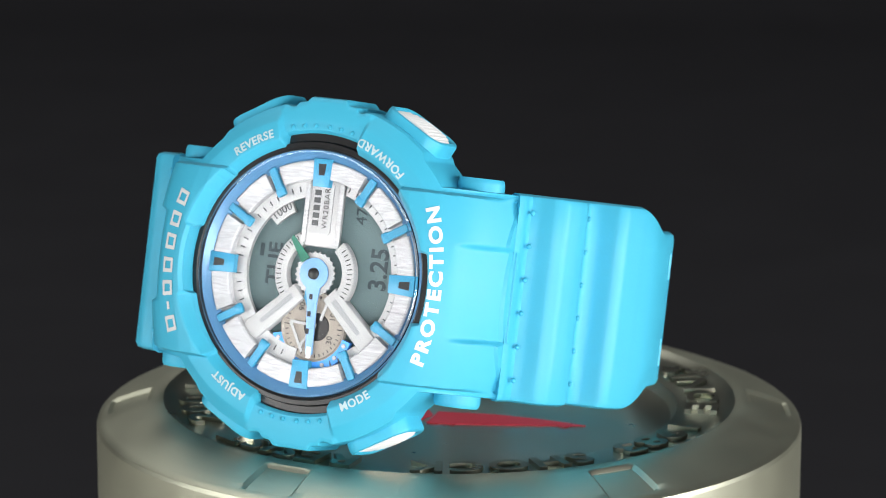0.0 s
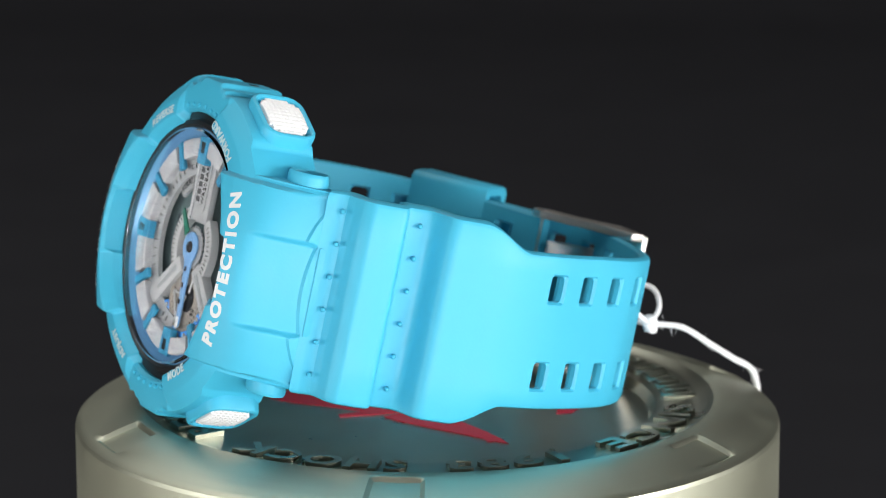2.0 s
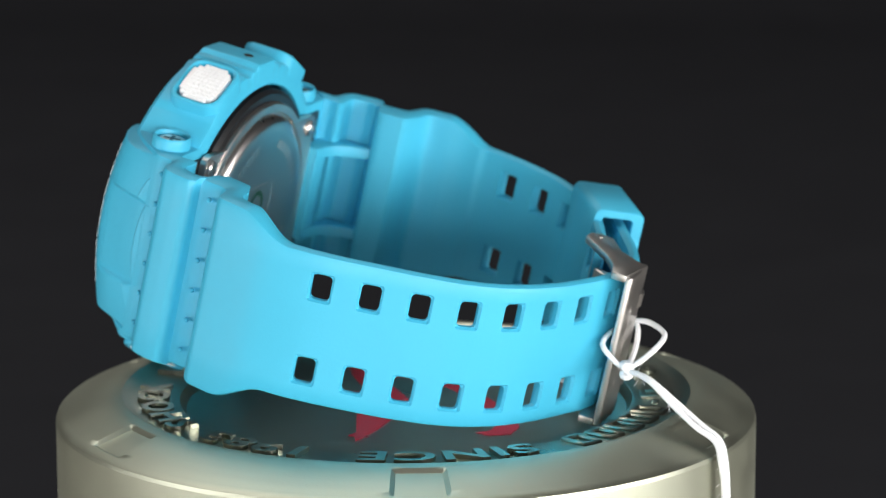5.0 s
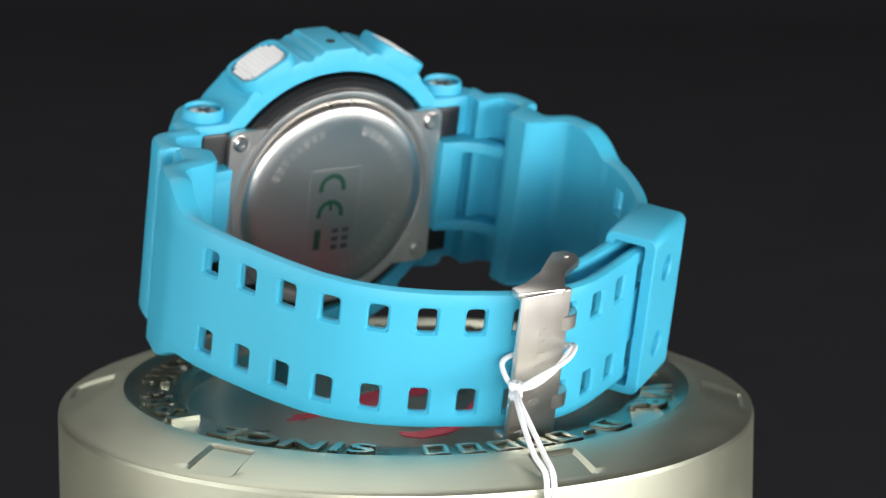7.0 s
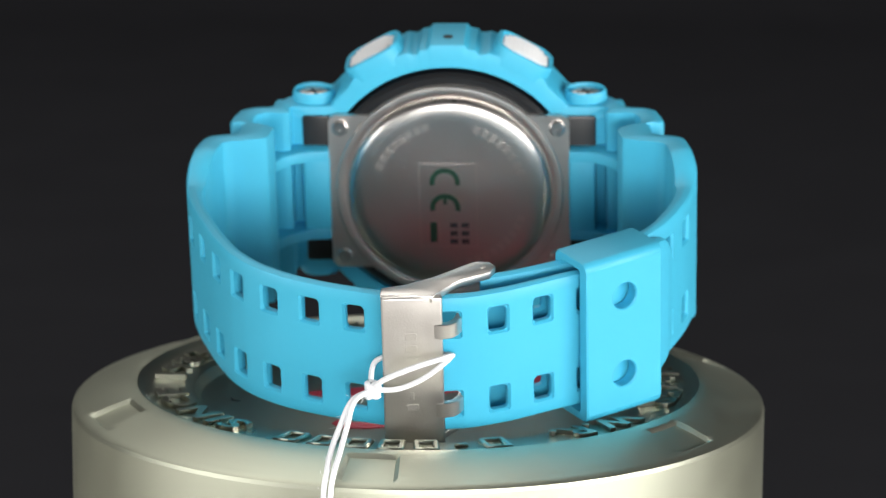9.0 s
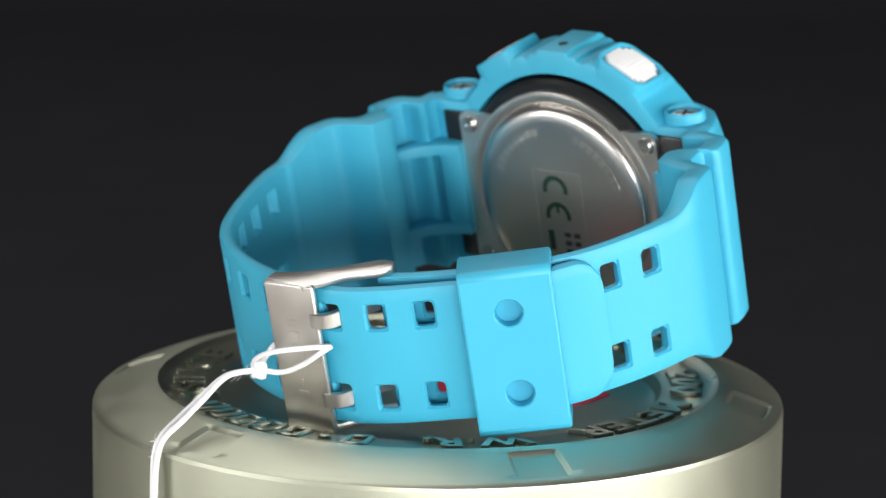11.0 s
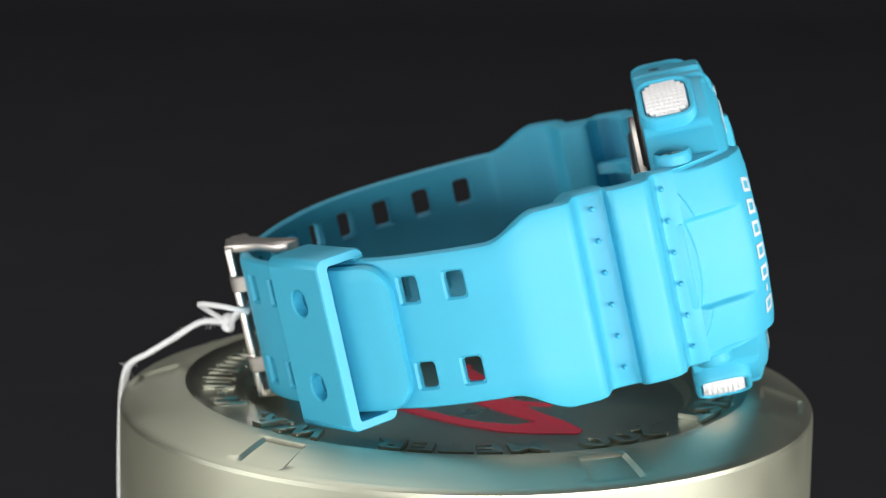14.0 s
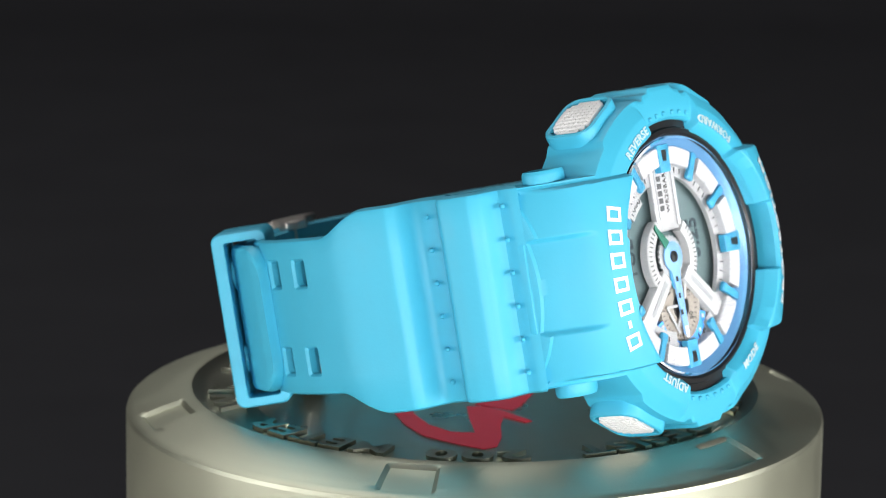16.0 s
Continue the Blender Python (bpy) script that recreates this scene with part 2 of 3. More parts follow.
def bezel_height(a, r):
    """Height of the bezel's upper face over the dial."""
    f = fold(a)
    u, v = abs(r * math.cos(radians(a))), abs(r * math.sin(radians(a)))
    lug = float(np.interp(math.hypot(u, 0.6 * v), LUG_R, LUG_H)) - 0.0065 * v * v
    lug -= 1.8 * step(u, 21.8, 25.5) * (1 - step(v, 6.0, 6.8))
    pad = 2.7 - 0.05 * max(r - 18.5, 0) ** 2 - 0.35 * max(r - 21.5, 0)
    top = 1.7 - 0.12 * max(r - 20.8, 0) ** 1.5
    h = lug + (pad - lug) * step(v, 13.0, 13.35)
    return h + (top - h) * step(f, 71.5, 73.5)


def build_bezel(watch):
    bm = bmesh.new()
    n, k = 840, 24
    rings = []
    for i in range(n):
        a = 360 * i / n
        c, s = math.cos(radians(a)), math.sin(radians(a))
        ri, ro = bezel_inner(a), bezel_outer(a)
        w = 0.35 + 0.95 * step(fold(a), 14, 16) * (1 - step(fold(a), 72, 74))
        lip = bezel_height(a, ri + w)
        col = [(ri + 0.1, -2.0), (ri, lip - 1.4 * w - 0.1), (ri + 0.12, lip - 1.25 * w), (ri + 0.9 * w, lip - 0.1)]
        for j in range(k + 1):
            r = ri + w + 0.1 + (ro - 0.6 - ri - w - 0.1) * j / k
            col.append((r, bezel_height(a, r)))
        hz = bezel_height(a, ro - 0.6)
        col += [(ro - 0.15, hz - 0.3), (ro, hz - 0.9), (ro, min(-3.5, hz - 1.2)), (ro, -8.2), (ro - 0.2, -8.8), (ro - 0.8, -9.0), (20.5, -9.0), (20.3, -8.0)]
        rings.append([bm.verts.new((r * c, r * s, z)) for r, z in col])
    for i in range(n):
        p, q = rings[i], rings[(i + 1) % n]
        for j in range(len(p) - 1):
            bm.faces.new((p[j], q[j], q[j + 1], p[j + 1]))
    part("bezel", bm, RUBBER, watch, sharp=34)


RIGHT = [(27.2, -6.0, 4), (27.6, -7.0, 4), (27.7, -8.8, 4.2), (28.9, -9.3, 4.2), (31.2, -9.6, 4.0), (32.6, -10.6, 3.6), (33.4, -13, 3.4), (33.7, -15.0, 3.8), (33.2, -15.7, 4.4), (31.8, -16.1, 5.2),
         (31.6, -16.7, 5.4), (32.1, -19.8, 5.2), (33.0, -20.4, 4.8), (36.1, -20.9, 4.2), (37.0, -21.8, 3.8), (37.9, -25.5, 3.6), (38.6, -30, 3.4), (38.1, -35, 2.7), (36.9, -40, 2.4), (34.6, -46, 2.2), (32, -52, 2.2),
         (28.5, -58, 2.2), (23.3, -63, 2.2), (16.9, -66.6, 2.2), (10, -69.1, 2.2), (3, -71.0, 2.2), (-4, -71.2, 2.2), (-10.3, -69.3, 2.2), (-18, -65.0, 2.2),
         (-26.3, -60.0, 2.2), (-30.8, -55.6, 2.4), (-33.8, -50.8, 2.6), (-34.9, -48.0, 2.6)]
LEFT = [(-u, n, t) for u, n, t in RIGHT[:17]] + [(-37.8, -35, 2.8), (-36.8, -39, 2.5), (-34.5, -45.2, 2.3), (-32.1, -49.5, 2.2), (-28.8, -53.4, 2.2), (-24.6, -57.1, 2.2),
        (-16.3, -61.5, 2.2), (-10.5, -64.0, 2.0), (-7.6, -64.6, 1.8)]


def strap_curve(pts):
    head = [np.array(p, float) for p in pts[:16]]
    for _ in range(3):
        cut = [head[0]]
        for a, b in zip(head, head[1:]):
            cut += [0.9 * a + 0.1 * b, 0.1 * a + 0.9 * b]
        head = cut + [head[-1]]
    c = np.vstack([np.array(head)[:-1], spline(pts[15:], 0.5)])
    s = np.concatenate([[0], np.cumsum(np.hypot(*np.diff(c[:, :2], axis=0).T))])
    return s, c


def strap_point(curve, x):
    """Place, outward normal and thickness of the strap at arc length x."""
    s, c = curve
    p = Vector([np.interp(x, s, c[:, k]) for k in range(2)])
    d = Vector([np.interp(x + 0.2, s, c[:, k]) - np.interp(x - 0.2, s, c[:, k]) for k in range(2)]).normalized()
    return p, d, float(np.interp(x, s, c[:, 2]))


def arc_of(curve, u, n):
    s, c = curve
    return float(s[np.argmin((c[:, 0] - u) ** 2 + (c[:, 1] - n) ** 2)])


def build_strap(watch, pts, hole_at, tip, side):
    curve = strap_curve(pts)
    total = curve[0][-1]
    hole_at = [h for h in hole_at if h < total - (9 if tip else 4)]
    s_taper = arc_of(curve, side * 37.4, -25.6)
    pad_at = hole_at[0] - 5.5
    xs = set(np.arange(0, total, 0.5).tolist() + [total])
    for h in hole_at:
        xs = {x for x in xs if abs(x - h) > 1.95}
        xs |= {h - 1.72, h - 1.42, h + 1.42, h + 1.72}
    if tip:
        xs |= {total - 4.2 + 4.2 * math.sin(radians(a)) for a in range(0, 91, 15)}
    xs = sorted(xs)
    bm = bmesh.new()
    outer, inner = [], []
    for x in xs:
        p, d, t = strap_point(curve, x)
        t -= 0.4 * step(x, pad_at - 0.3, pad_at + 0.3)
        a, b = strap_point(curve, max(x - 7, 0))[0], strap_point(curve, min(x + 7, total))[0]
        wide = (b - a).normalized() if x < s_taper + 8 else d
        k = step(x, s_taper, s_taper + 8)
        d = (wide * (1 - k) + d * k).normalized()
        nrm = Vector((-d.y, d.x)) * side
        nrm = -nrm if nrm.dot(p - Vector((0, -30))) < 0 else nrm
        w = 14.3 - 3.2 * step(x, s_taper, s_taper + 8.5) - 0.5 * step(x, s_taper + 20, s_taper + 60)
        if hole_at and hole_at[0] - 3 < x < hole_at[-1] + 3:
            w += 0.32 * step(abs((x - hole_at[0]) / (hole_at[1] - hole_at[0]) % 1 - 0.5), 0.32, 0.4) * (1 if tip else 0)
        if tip and x > total - 4.2:
            w -= 4.2 - math.sqrt(max(4.2 ** 2 - (x - total + 4.2) ** 2, 0))
        k = min(w / 10.0, 1)
        vs = [-w, -w + 0.3 * k, -w + 0.9 * k, -8.4 * k, -8.1 * k, -4.35 * k, -4.05 * k, 0, 4.05 * k, 4.35 * k, 8.1 * k, 8.4 * k, w - 0.9 * k, w - 0.3 * k, w]
        dep = [0.45, 0.12] + [0] * 11 + [0.12, 0.45]
        near = [min(abs(x - h) for h in hole_at) < 1.5 if hole_at else False for _ in vs]
        ro, ri = [], []
        for j, v in enumerate(vs):
            e = dep[j] * min(t, 2.5) + (0.38 if near[j] and j in (4, 5, 9, 10) else 0)
            o = p - nrm * e
            i = p - nrm * (t - (0.3 * t if j in (0, 14) else 0) - (0.7 if near[j] and j in (4, 5, 9, 10) else 0))
            ro.append(bm.verts.new((o.x, v, o.y)))
            ri.append(bm.verts.new((i.x, v, i.y)))
        outer.append(ro)
        inner.append(ri)
    m = len(outer[0])
    holes = [any(abs((xs[i] + xs[i + 1]) / 2 - h) < 1.42 for h in hole_at) for i in range(len(xs) - 1)]
    for i in range(len(xs) - 1):
        for j in range(m - 1):
            if holes[i] and j in (4, 9):
                continue
            quad = [outer[i][j], outer[i + 1][j], outer[i + 1][j + 1], outer[i][j + 1]]
            corner = j in (3, 5, 8, 10) and ((i + 1 < len(holes) and holes[i + 1]) or (i > 0 and holes[i - 1])) and not holes[i]
            if corner:
                # mitred corner of a hole's bevel
                if (holes[i - 1] if i > 0 else False) != (j in (3, 8)):
                    quad = quad[1:] + quad[:1]
                bm.faces.new((quad[0], quad[1], quad[2]))
                bm.faces.new((quad[0], quad[2], quad[3]))
            else:
                bm.faces.new(quad)
            bm.faces.new((inner[i][j], inner[i][j + 1], inner[i + 1][j + 1], inner[i + 1][j]))
        for j in (0, m - 1):
            bm.faces.new((outer[i][j], inner[i][j], inner[i + 1][j], outer[i + 1][j]))
        if holes[i]:
            for j in (4, 9):
                rims = []
                for row in (outer, inner):
                    c = [row[i][j], row[i + 1][j], row[i + 1][j + 1], row[i][j + 1]]
                    rim = []
                    for q in range(4):
                        o, pv, nx = c[q].co, c[q - 1].co, c[(q + 1) % 4].co
                        a = bm.verts.new(o + (pv - o).normalized() * 0.58)
                        mid = bm.verts.new(o + (pv - o).normalized() * 0.18 + (nx - o).normalized() * 0.18)
                        b = bm.verts.new(o + (nx - o).normalized() * 0.58)
                        bm.faces.new((c[q], a, mid))
                        bm.faces.new((c[q], mid, b))
                        rim += [a, mid, b]
                    rims.append(rim)
                for q in range(12):
                    r = (q + 1) % 12
                    bm.faces.new((rims[0][q], rims[0][r], rims[1][r], rims[1][q]))
    for k in (0, -1):
        for j in range(m - 1):
            bm.faces.new((outer[k][j], outer[k][j + 1], inner[k][j + 1], inner[k][j]))
    bmesh.ops.recalc_face_normals(bm, faces=bm.faces[:])
    part("strap", bm, RUBBER, watch, sharp=32)


def on_bezel(u, v, lift):
    return u, v, bezel_height(math.degrees(math.atan2(v, u)), math.hypot(u, v)) + lift


def build_dial(watch):
    """Everything under the crystal; x is u, y is v, heights over the hand pivot's plane."""
    before = set(watch.children)
    bm = bmesh.new()
    lathe(bm, [(0.001, -1.0), (13.2, -1.0), (13.4, -1.6)], 96)
    part("display", bm, LCD, watch, "dark grey-green liquid crystal display")
    bm = bmesh.new()
    lathe(bm, [(15.2, -0.3), (15.9, 0.1), (16.7, 0.7), (17.0, 0.8), (17.2, 0.2)], 96)
    part("dial_ring", bm, BLUE, watch, "glossy blue sloping dial ring")
    bm = bmesh.new()
    lathe(bm, [(13.0, -1.2), (13.0, -0.55), (15.9, -0.4)], 96)
    part("chapter_ring", bm, SILVER, watch)
    bm = bmesh.new()
    lathe(bm, [(10.7, -1.2), (10.7, -0.5), (13.2, -0.45)], 60, 98, 262)
    part("chapter_ring", bm, SILVER, watch)
    bm = bmesh.new()
    lathe(bm, [(11.7, -1.2), (11.7, -0.5), (13.2, -0.45)], 60, -62, 74)
    part("chapter_ring", bm, SILVER, watch)
    for k in range(60):
        a = 6 * k
        if fold(a) > 76 or k % 5 == 0 or 205 < a < 245 or 295 < a < 330:
            continue
        bm = bmesh.new()
        r = 11.9 if 90 < a < 270 else 12.6
        box(bm, 0.75, 0.16, 0.1, pose(r * math.cos(radians(a)), r * math.sin(radians(a)), -0.42, 0, 0, a))
        part("minute_mark", bm, DIM, watch)
    for k in range(12):
        a = 30 * k + 15
        r0 = 12.9 if 90 < a < 270 else 13.1
        bm = bmesh.new()
        lathe(bm, [(r0, -1.0), (r0, 0.25), (r0 + 0.15, 0.4), (15.4, 0.45), (15.6, 0.3), (15.6, -1.0)], 8, a - 10.6, a + 10.6)
        part("index_block", bm, BRUSHED, watch, "brushed white hour block")
        a = 30 * k
        m = pose(0, 0, 0, 0, 0, a)
        bm = bmesh.new()
        if k % 3 == 0:
            prism(bm, [(12.0, -1.25), (15.9, -1.45), (15.9, 1.45), (12.0, 1.25)], -0.5, 0.55, m, 0.1)
            marker = part("index_mark", bm, TEAL, watch, "blue hour mark with a dark window")
            bm = bmesh.new()
            prism(bm, [(13.6, -0.42), (15.2, -0.6), (15.2, 0.6), (13.6, 0.42)], 0.5, 0.6, m)
            part("window", bm, BLACK, marker)
        else:
            box(bm, 4.0, 1.15, 0.7, m @ pose(13.9, 0, 0, 0, 0, 0), 0.12, 1)
            box(bm, 1.3, 1.5, 0.8, m @ pose(12.3, 0, 0, 0, 0, 0), 0.3, 2)
            part("index_mark", bm, TEAL, watch)
    # upper bridge with its white label
    bm = bmesh.new()
    box(bm, 5.6, 10.6, 0.9, pose(0.3, 9.0, -0.1), 0.25)
    bridge = part("bridge", bm, SILVER, watch, "silver bridge plate over the display")
    bm = bmesh.new()
    for u in (-2.3, 2.9):
        box(bm, 0.7, 9.6, 0.3, pose(u, 9.0, 0.45), 0.1)
    part("rib", bm, BRUSHED, bridge)
    bm = bmesh.new()
    prism(bm, [(0.05 + x, 9.1 + y) for x, y in ((-1.5, -3.6), (1.3, -3.6), (1.6, -3.3), (1.6, 3.3), (1.3, 3.6), (-1.3, 3.6), (-1.6, 3.3), (-1.6, -3.3))], 0.35, 0.5)
    part("label_plate", bm, WHITE, bridge)
    lettering("WR20BAR", 1.15, lambda x, y, z: (0.75 - y, 9.1 + x, 0.54 + z), "lettering", BLACK, bridge, "small black lettering", 1.15)
    bm = bmesh.new()
    for k in range(5):
        box(bm, 0.95, 0.75, 0.08, pose(-0.75, 7.0 + k * 1.05, 0.54))
    part("maker_mark", bm, DIM, bridge, "row of small dark bars")
    bm = bmesh.new()
    lathe(bm, [(9.2, -0.8), (9.2, -0.25), (11.6, -0.25), (11.6, -0.8)], 14, 118, 139)
    part("scale_tab", bm, SILVER, watch)
    lettering("1000", 1.7, lambda x, y, z: ((10.3 + y) * math.cos(radians(128.5) - x / 10.3), (10.3 + y) * math.sin(radians(128.5) - x / 10.3), -0.2 + z), "lettering", DIM, watch, "small dark figures")
    lettering("TUE", 3.0, lambda x, y, z: (-7.3 - y, 0.7 + x * 1.05, -0.94 + z), "display_text", INK, watch, "dark display characters", 1.05, 0.06)
    lettering("3.25", 3.7, lambda x, y, z: (8.9 - y, 1.6 + x * 0.95, -0.94 + z), "display_text", INK, watch, "dark display characters", 1.0, 0.07)
    lettering("47", 2.4, lambda x, y, z: (5.4 - y, 8.6 + x, -0.94 + z), "display_text", INK, watch, "dark display characters")
    bm = bmesh.new()
    box(bm, 0.6, 1.8, 0.05, pose(-9.5, 2.4, -0.95))
    part("display_bar", bm, INK, watch)
    # scale arcs on both sides of the pivot
    for a0, a1 in ((118, 225), (-42, 50)):
        bm = bmesh.new()
        lathe(bm, [(4.3, -0.8), (4.3, 0.5), (4.5, 0.62), (6.0, 0.55), (6.15, 0.4), (6.15, -0.8)], 26, a0, a1)
        arc = part("scale_arc", bm, WHITE, watch, "white quarter scale round the hand pivot")
        bm = bmesh.new()
        for a in range(int(a0) + 5, int(a1) - 3, 7):
            box(bm, 0.7, 0.14, 0.08, pose(5.5 * math.cos(radians(a)), 5.5 * math.sin(radians(a)), 0.6, 0, 0, a))
        part("tick_marks", bm, BLACK, arc)
    # two white arms
    for side in (-1, 1):
        c, s_ = (math.cos(radians(-137)), math.sin(radians(-137))) if side < 0 else (math.cos(radians(-43)), math.sin(radians(-43)))
        m = Matrix(((c, -s_, 0, 0.3), (s_, c, 0, -0.4), (0, 0, 1, 0), (0, 0, 0, 1)))
        bm = bmesh.new()
        prism(bm, [(3.2, -1.2), (12.2, -1.5), (13.2, -0.9), (13.2, 1.0), (12.2, 1.5), (3.2, 1.3)], -0.8, 0.7, m, 0.3)
        arm = part("dial_arm", bm, WHITE, watch, "white slanted dial arm")
        bm = bmesh.new()
        prism(bm, [(4.4, -0.42), (10.4, -0.3), (10.4, 0.3), (4.4, 0.42)], 0.68, 0.76, m)
        part("inlay", bm, GREY, arm)
    # small lower dial
    m = pose(0.5, -7.3, 0)
    bm = bmesh.new()
    lathe(bm, [(0.001, -0.1), (4.5, -0.1), (4.75, 0.1), (4.9, 0.1), (4.9, -0.8)], 60)
    bmesh.ops.transform(bm, matrix=m, verts=bm.verts)
    sub = part("subdial", bm, TAUPE, watch, "taupe lower dial with a dark centre")
    bm = bmesh.new()
    lathe(bm, [(4.9, -0.8), (4.9, 0.05), (6.2, 0.15), (6.2, -0.8)], 40, 195, 345)
    bmesh.ops.transform(bm, matrix=m, verts=bm.verts)
    rim = part("rim", bm, NAVY, sub, "bright blue rim with white dots")
    for k in range(7):
        a = 202 + k * 22.6
        bm = bmesh.new()
        lathe(bm, [(0.001, 0.2), (0.3, 0.2), (0.34, 0.0)], 10)
        bmesh.ops.transform(bm, matrix=m @ pose(5.5 * math.cos(radians(a)), 5.5 * math.sin(radians(a)), 0.05), verts=bm.verts)
        part("dot", bm, WHITE, rim)
    bm = bmesh.new()
    for k in range(36):
        a = 10 * k
        box(bm, 0.8 if k % 9 == 0 else 0.4, 0.13, 0.06, m @ pose(4.1 * math.cos(radians(a)), 4.1 * math.sin(radians(a)), -0.06, 0, 0, a))
    part("tick_marks", bm, BLACK, sub)
    bm = bmesh.new()
    lathe(bm, [(0.001, -0.02), (1.9, -0.02), (2.0, -0.15)], 32)
    bmesh.ops.transform(bm, matrix=m @ pose(0.5, 0, 0), verts=bm.verts)
    part("centre", bm, BLACK, sub)
    for text, u, v in (("90", -2.0, 2.6), ("10", 2.9, 1.6), ("30", 2.7, -1.6)):
        lettering(text, 1.2, lambda x, y, z, u=u, v=v: (0.5 + u - y, -7.3 + v + x, -0.04 + z), "lettering", BLACK, sub)
    bm = bmesh.new()
    for p, q in (((-3.4, 0.4), (-1.2, -3.6)), ((-3.4, 0.4), (0.6, 0.2)), ((-1.6, -2.9), (0.4, 0.1)), ((1.2, 1.0), (2.0, 3.6))):
        d = Vector(q) - Vector(p)
        box(bm, d.length, 0.4, 0.15, m @ pose((p[0] + q[0]) / 2, (p[1] + q[1]) / 2, 0.25, 0, 0, math.degrees(math.atan2(d.y, d.x))))
    part("small_hand", bm, WHITE, sub)
    # pointers
    bm = bmesh.new()
    n = 24
    gear = []
    for k in range(2 * n):
        r = 3.15 if k % 2 else 2.8
        gear.append((r * math.cos(math.pi * k / n), r * math.sin(math.pi * k / n)))
    prism(bm, gear, 0.6, 0.8)
    part("gear_wheel", bm, SILVER, watch, "pale toothed wheel under the pointers")
    bm = bmesh.new()
    prism(bm, [(2.2 * math.cos(radians(a)), 2.2 * math.sin(radians(a))) for a in range(-60, 241, 15)] + [(-0.75, -4), (-0.55, -11.0), (0, -11.8), (0.55, -11.0), (0.75, -4)], 1.0, 1.25, pose(0, 0, 0, 0, 0, 3), 0.06)
    hand = part("minute_hand", bm, PALE, watch, "pale blue hand")
    bm = bmesh.new()
    for y in (-3.2, -5.6, -8.0):
        box(bm, 0.5, 0.75, 0.06, pose(0.2 * 0, y, 1.27, 0, 0, 3), 0.0)
    part("cutout", bm, BLACK, hand)
    bm = bmesh.new()
    box(bm, 0.7, 1.6, 0.08, pose(0.55, -10.9, 1.28, 0, 0, 3))
    part("tip", bm, PRINT, hand)
    bm = bmesh.new()
    prism(bm, [(-0.95, 1.0), (-0.7, -3.6), (0, -4.6), (0.7, -3.6), (0.95, 1.0)], 0.84, 0.98, pose(0, 0, 0, 0, 0, -8))
    part("hour_hand", bm, TEAL, watch)
    bm = bmesh.new()
    prism(bm, [(-0.7, 2.2), (0.7, 2.2), (0.2, 6.2), (-0.4, 5.9)], 0.72, 0.86, pose(0, 0, 0, 0, 0, 38))
    part("green_hand", bm, GREEN, watch)
    bm = bmesh.new()
    lathe(bm, [(0.001, 1.6), (0.55, 1.6), (0.8, 1.45), (0.85, 1.2)], 24)
    part("pivot_cap", bm, BLACK, watch)
    bm = bmesh.new()
    lathe(bm, [(0.001, 2.0), (16.7, 2.0), (17.0, 1.85), (17.0, 1.5), (0.001, 1.5)], 96)
    glass = part("crystal", bm, GLASS, watch, "clear flat watch crystal", sharp=12)
    glass.visible_shadow = False
    for ob in watch.children:
        if ob not in before:
            kind = ob.name.split(".")[0]
            if kind in ("gear_wheel", "minute_hand", "hour_hand", "pivot_cap", "display", "display_bar", "display_text"):
                drop = -2.3
            elif kind in ("index_block", "index_mark", "dial_ring", "crystal"):
                drop = -0.6
            else:
                drop = -1.0 if kind in ("chapter_ring", "minute_mark") else -1.7
            ob.location = (-0.2 * MM, 0, drop * MM)


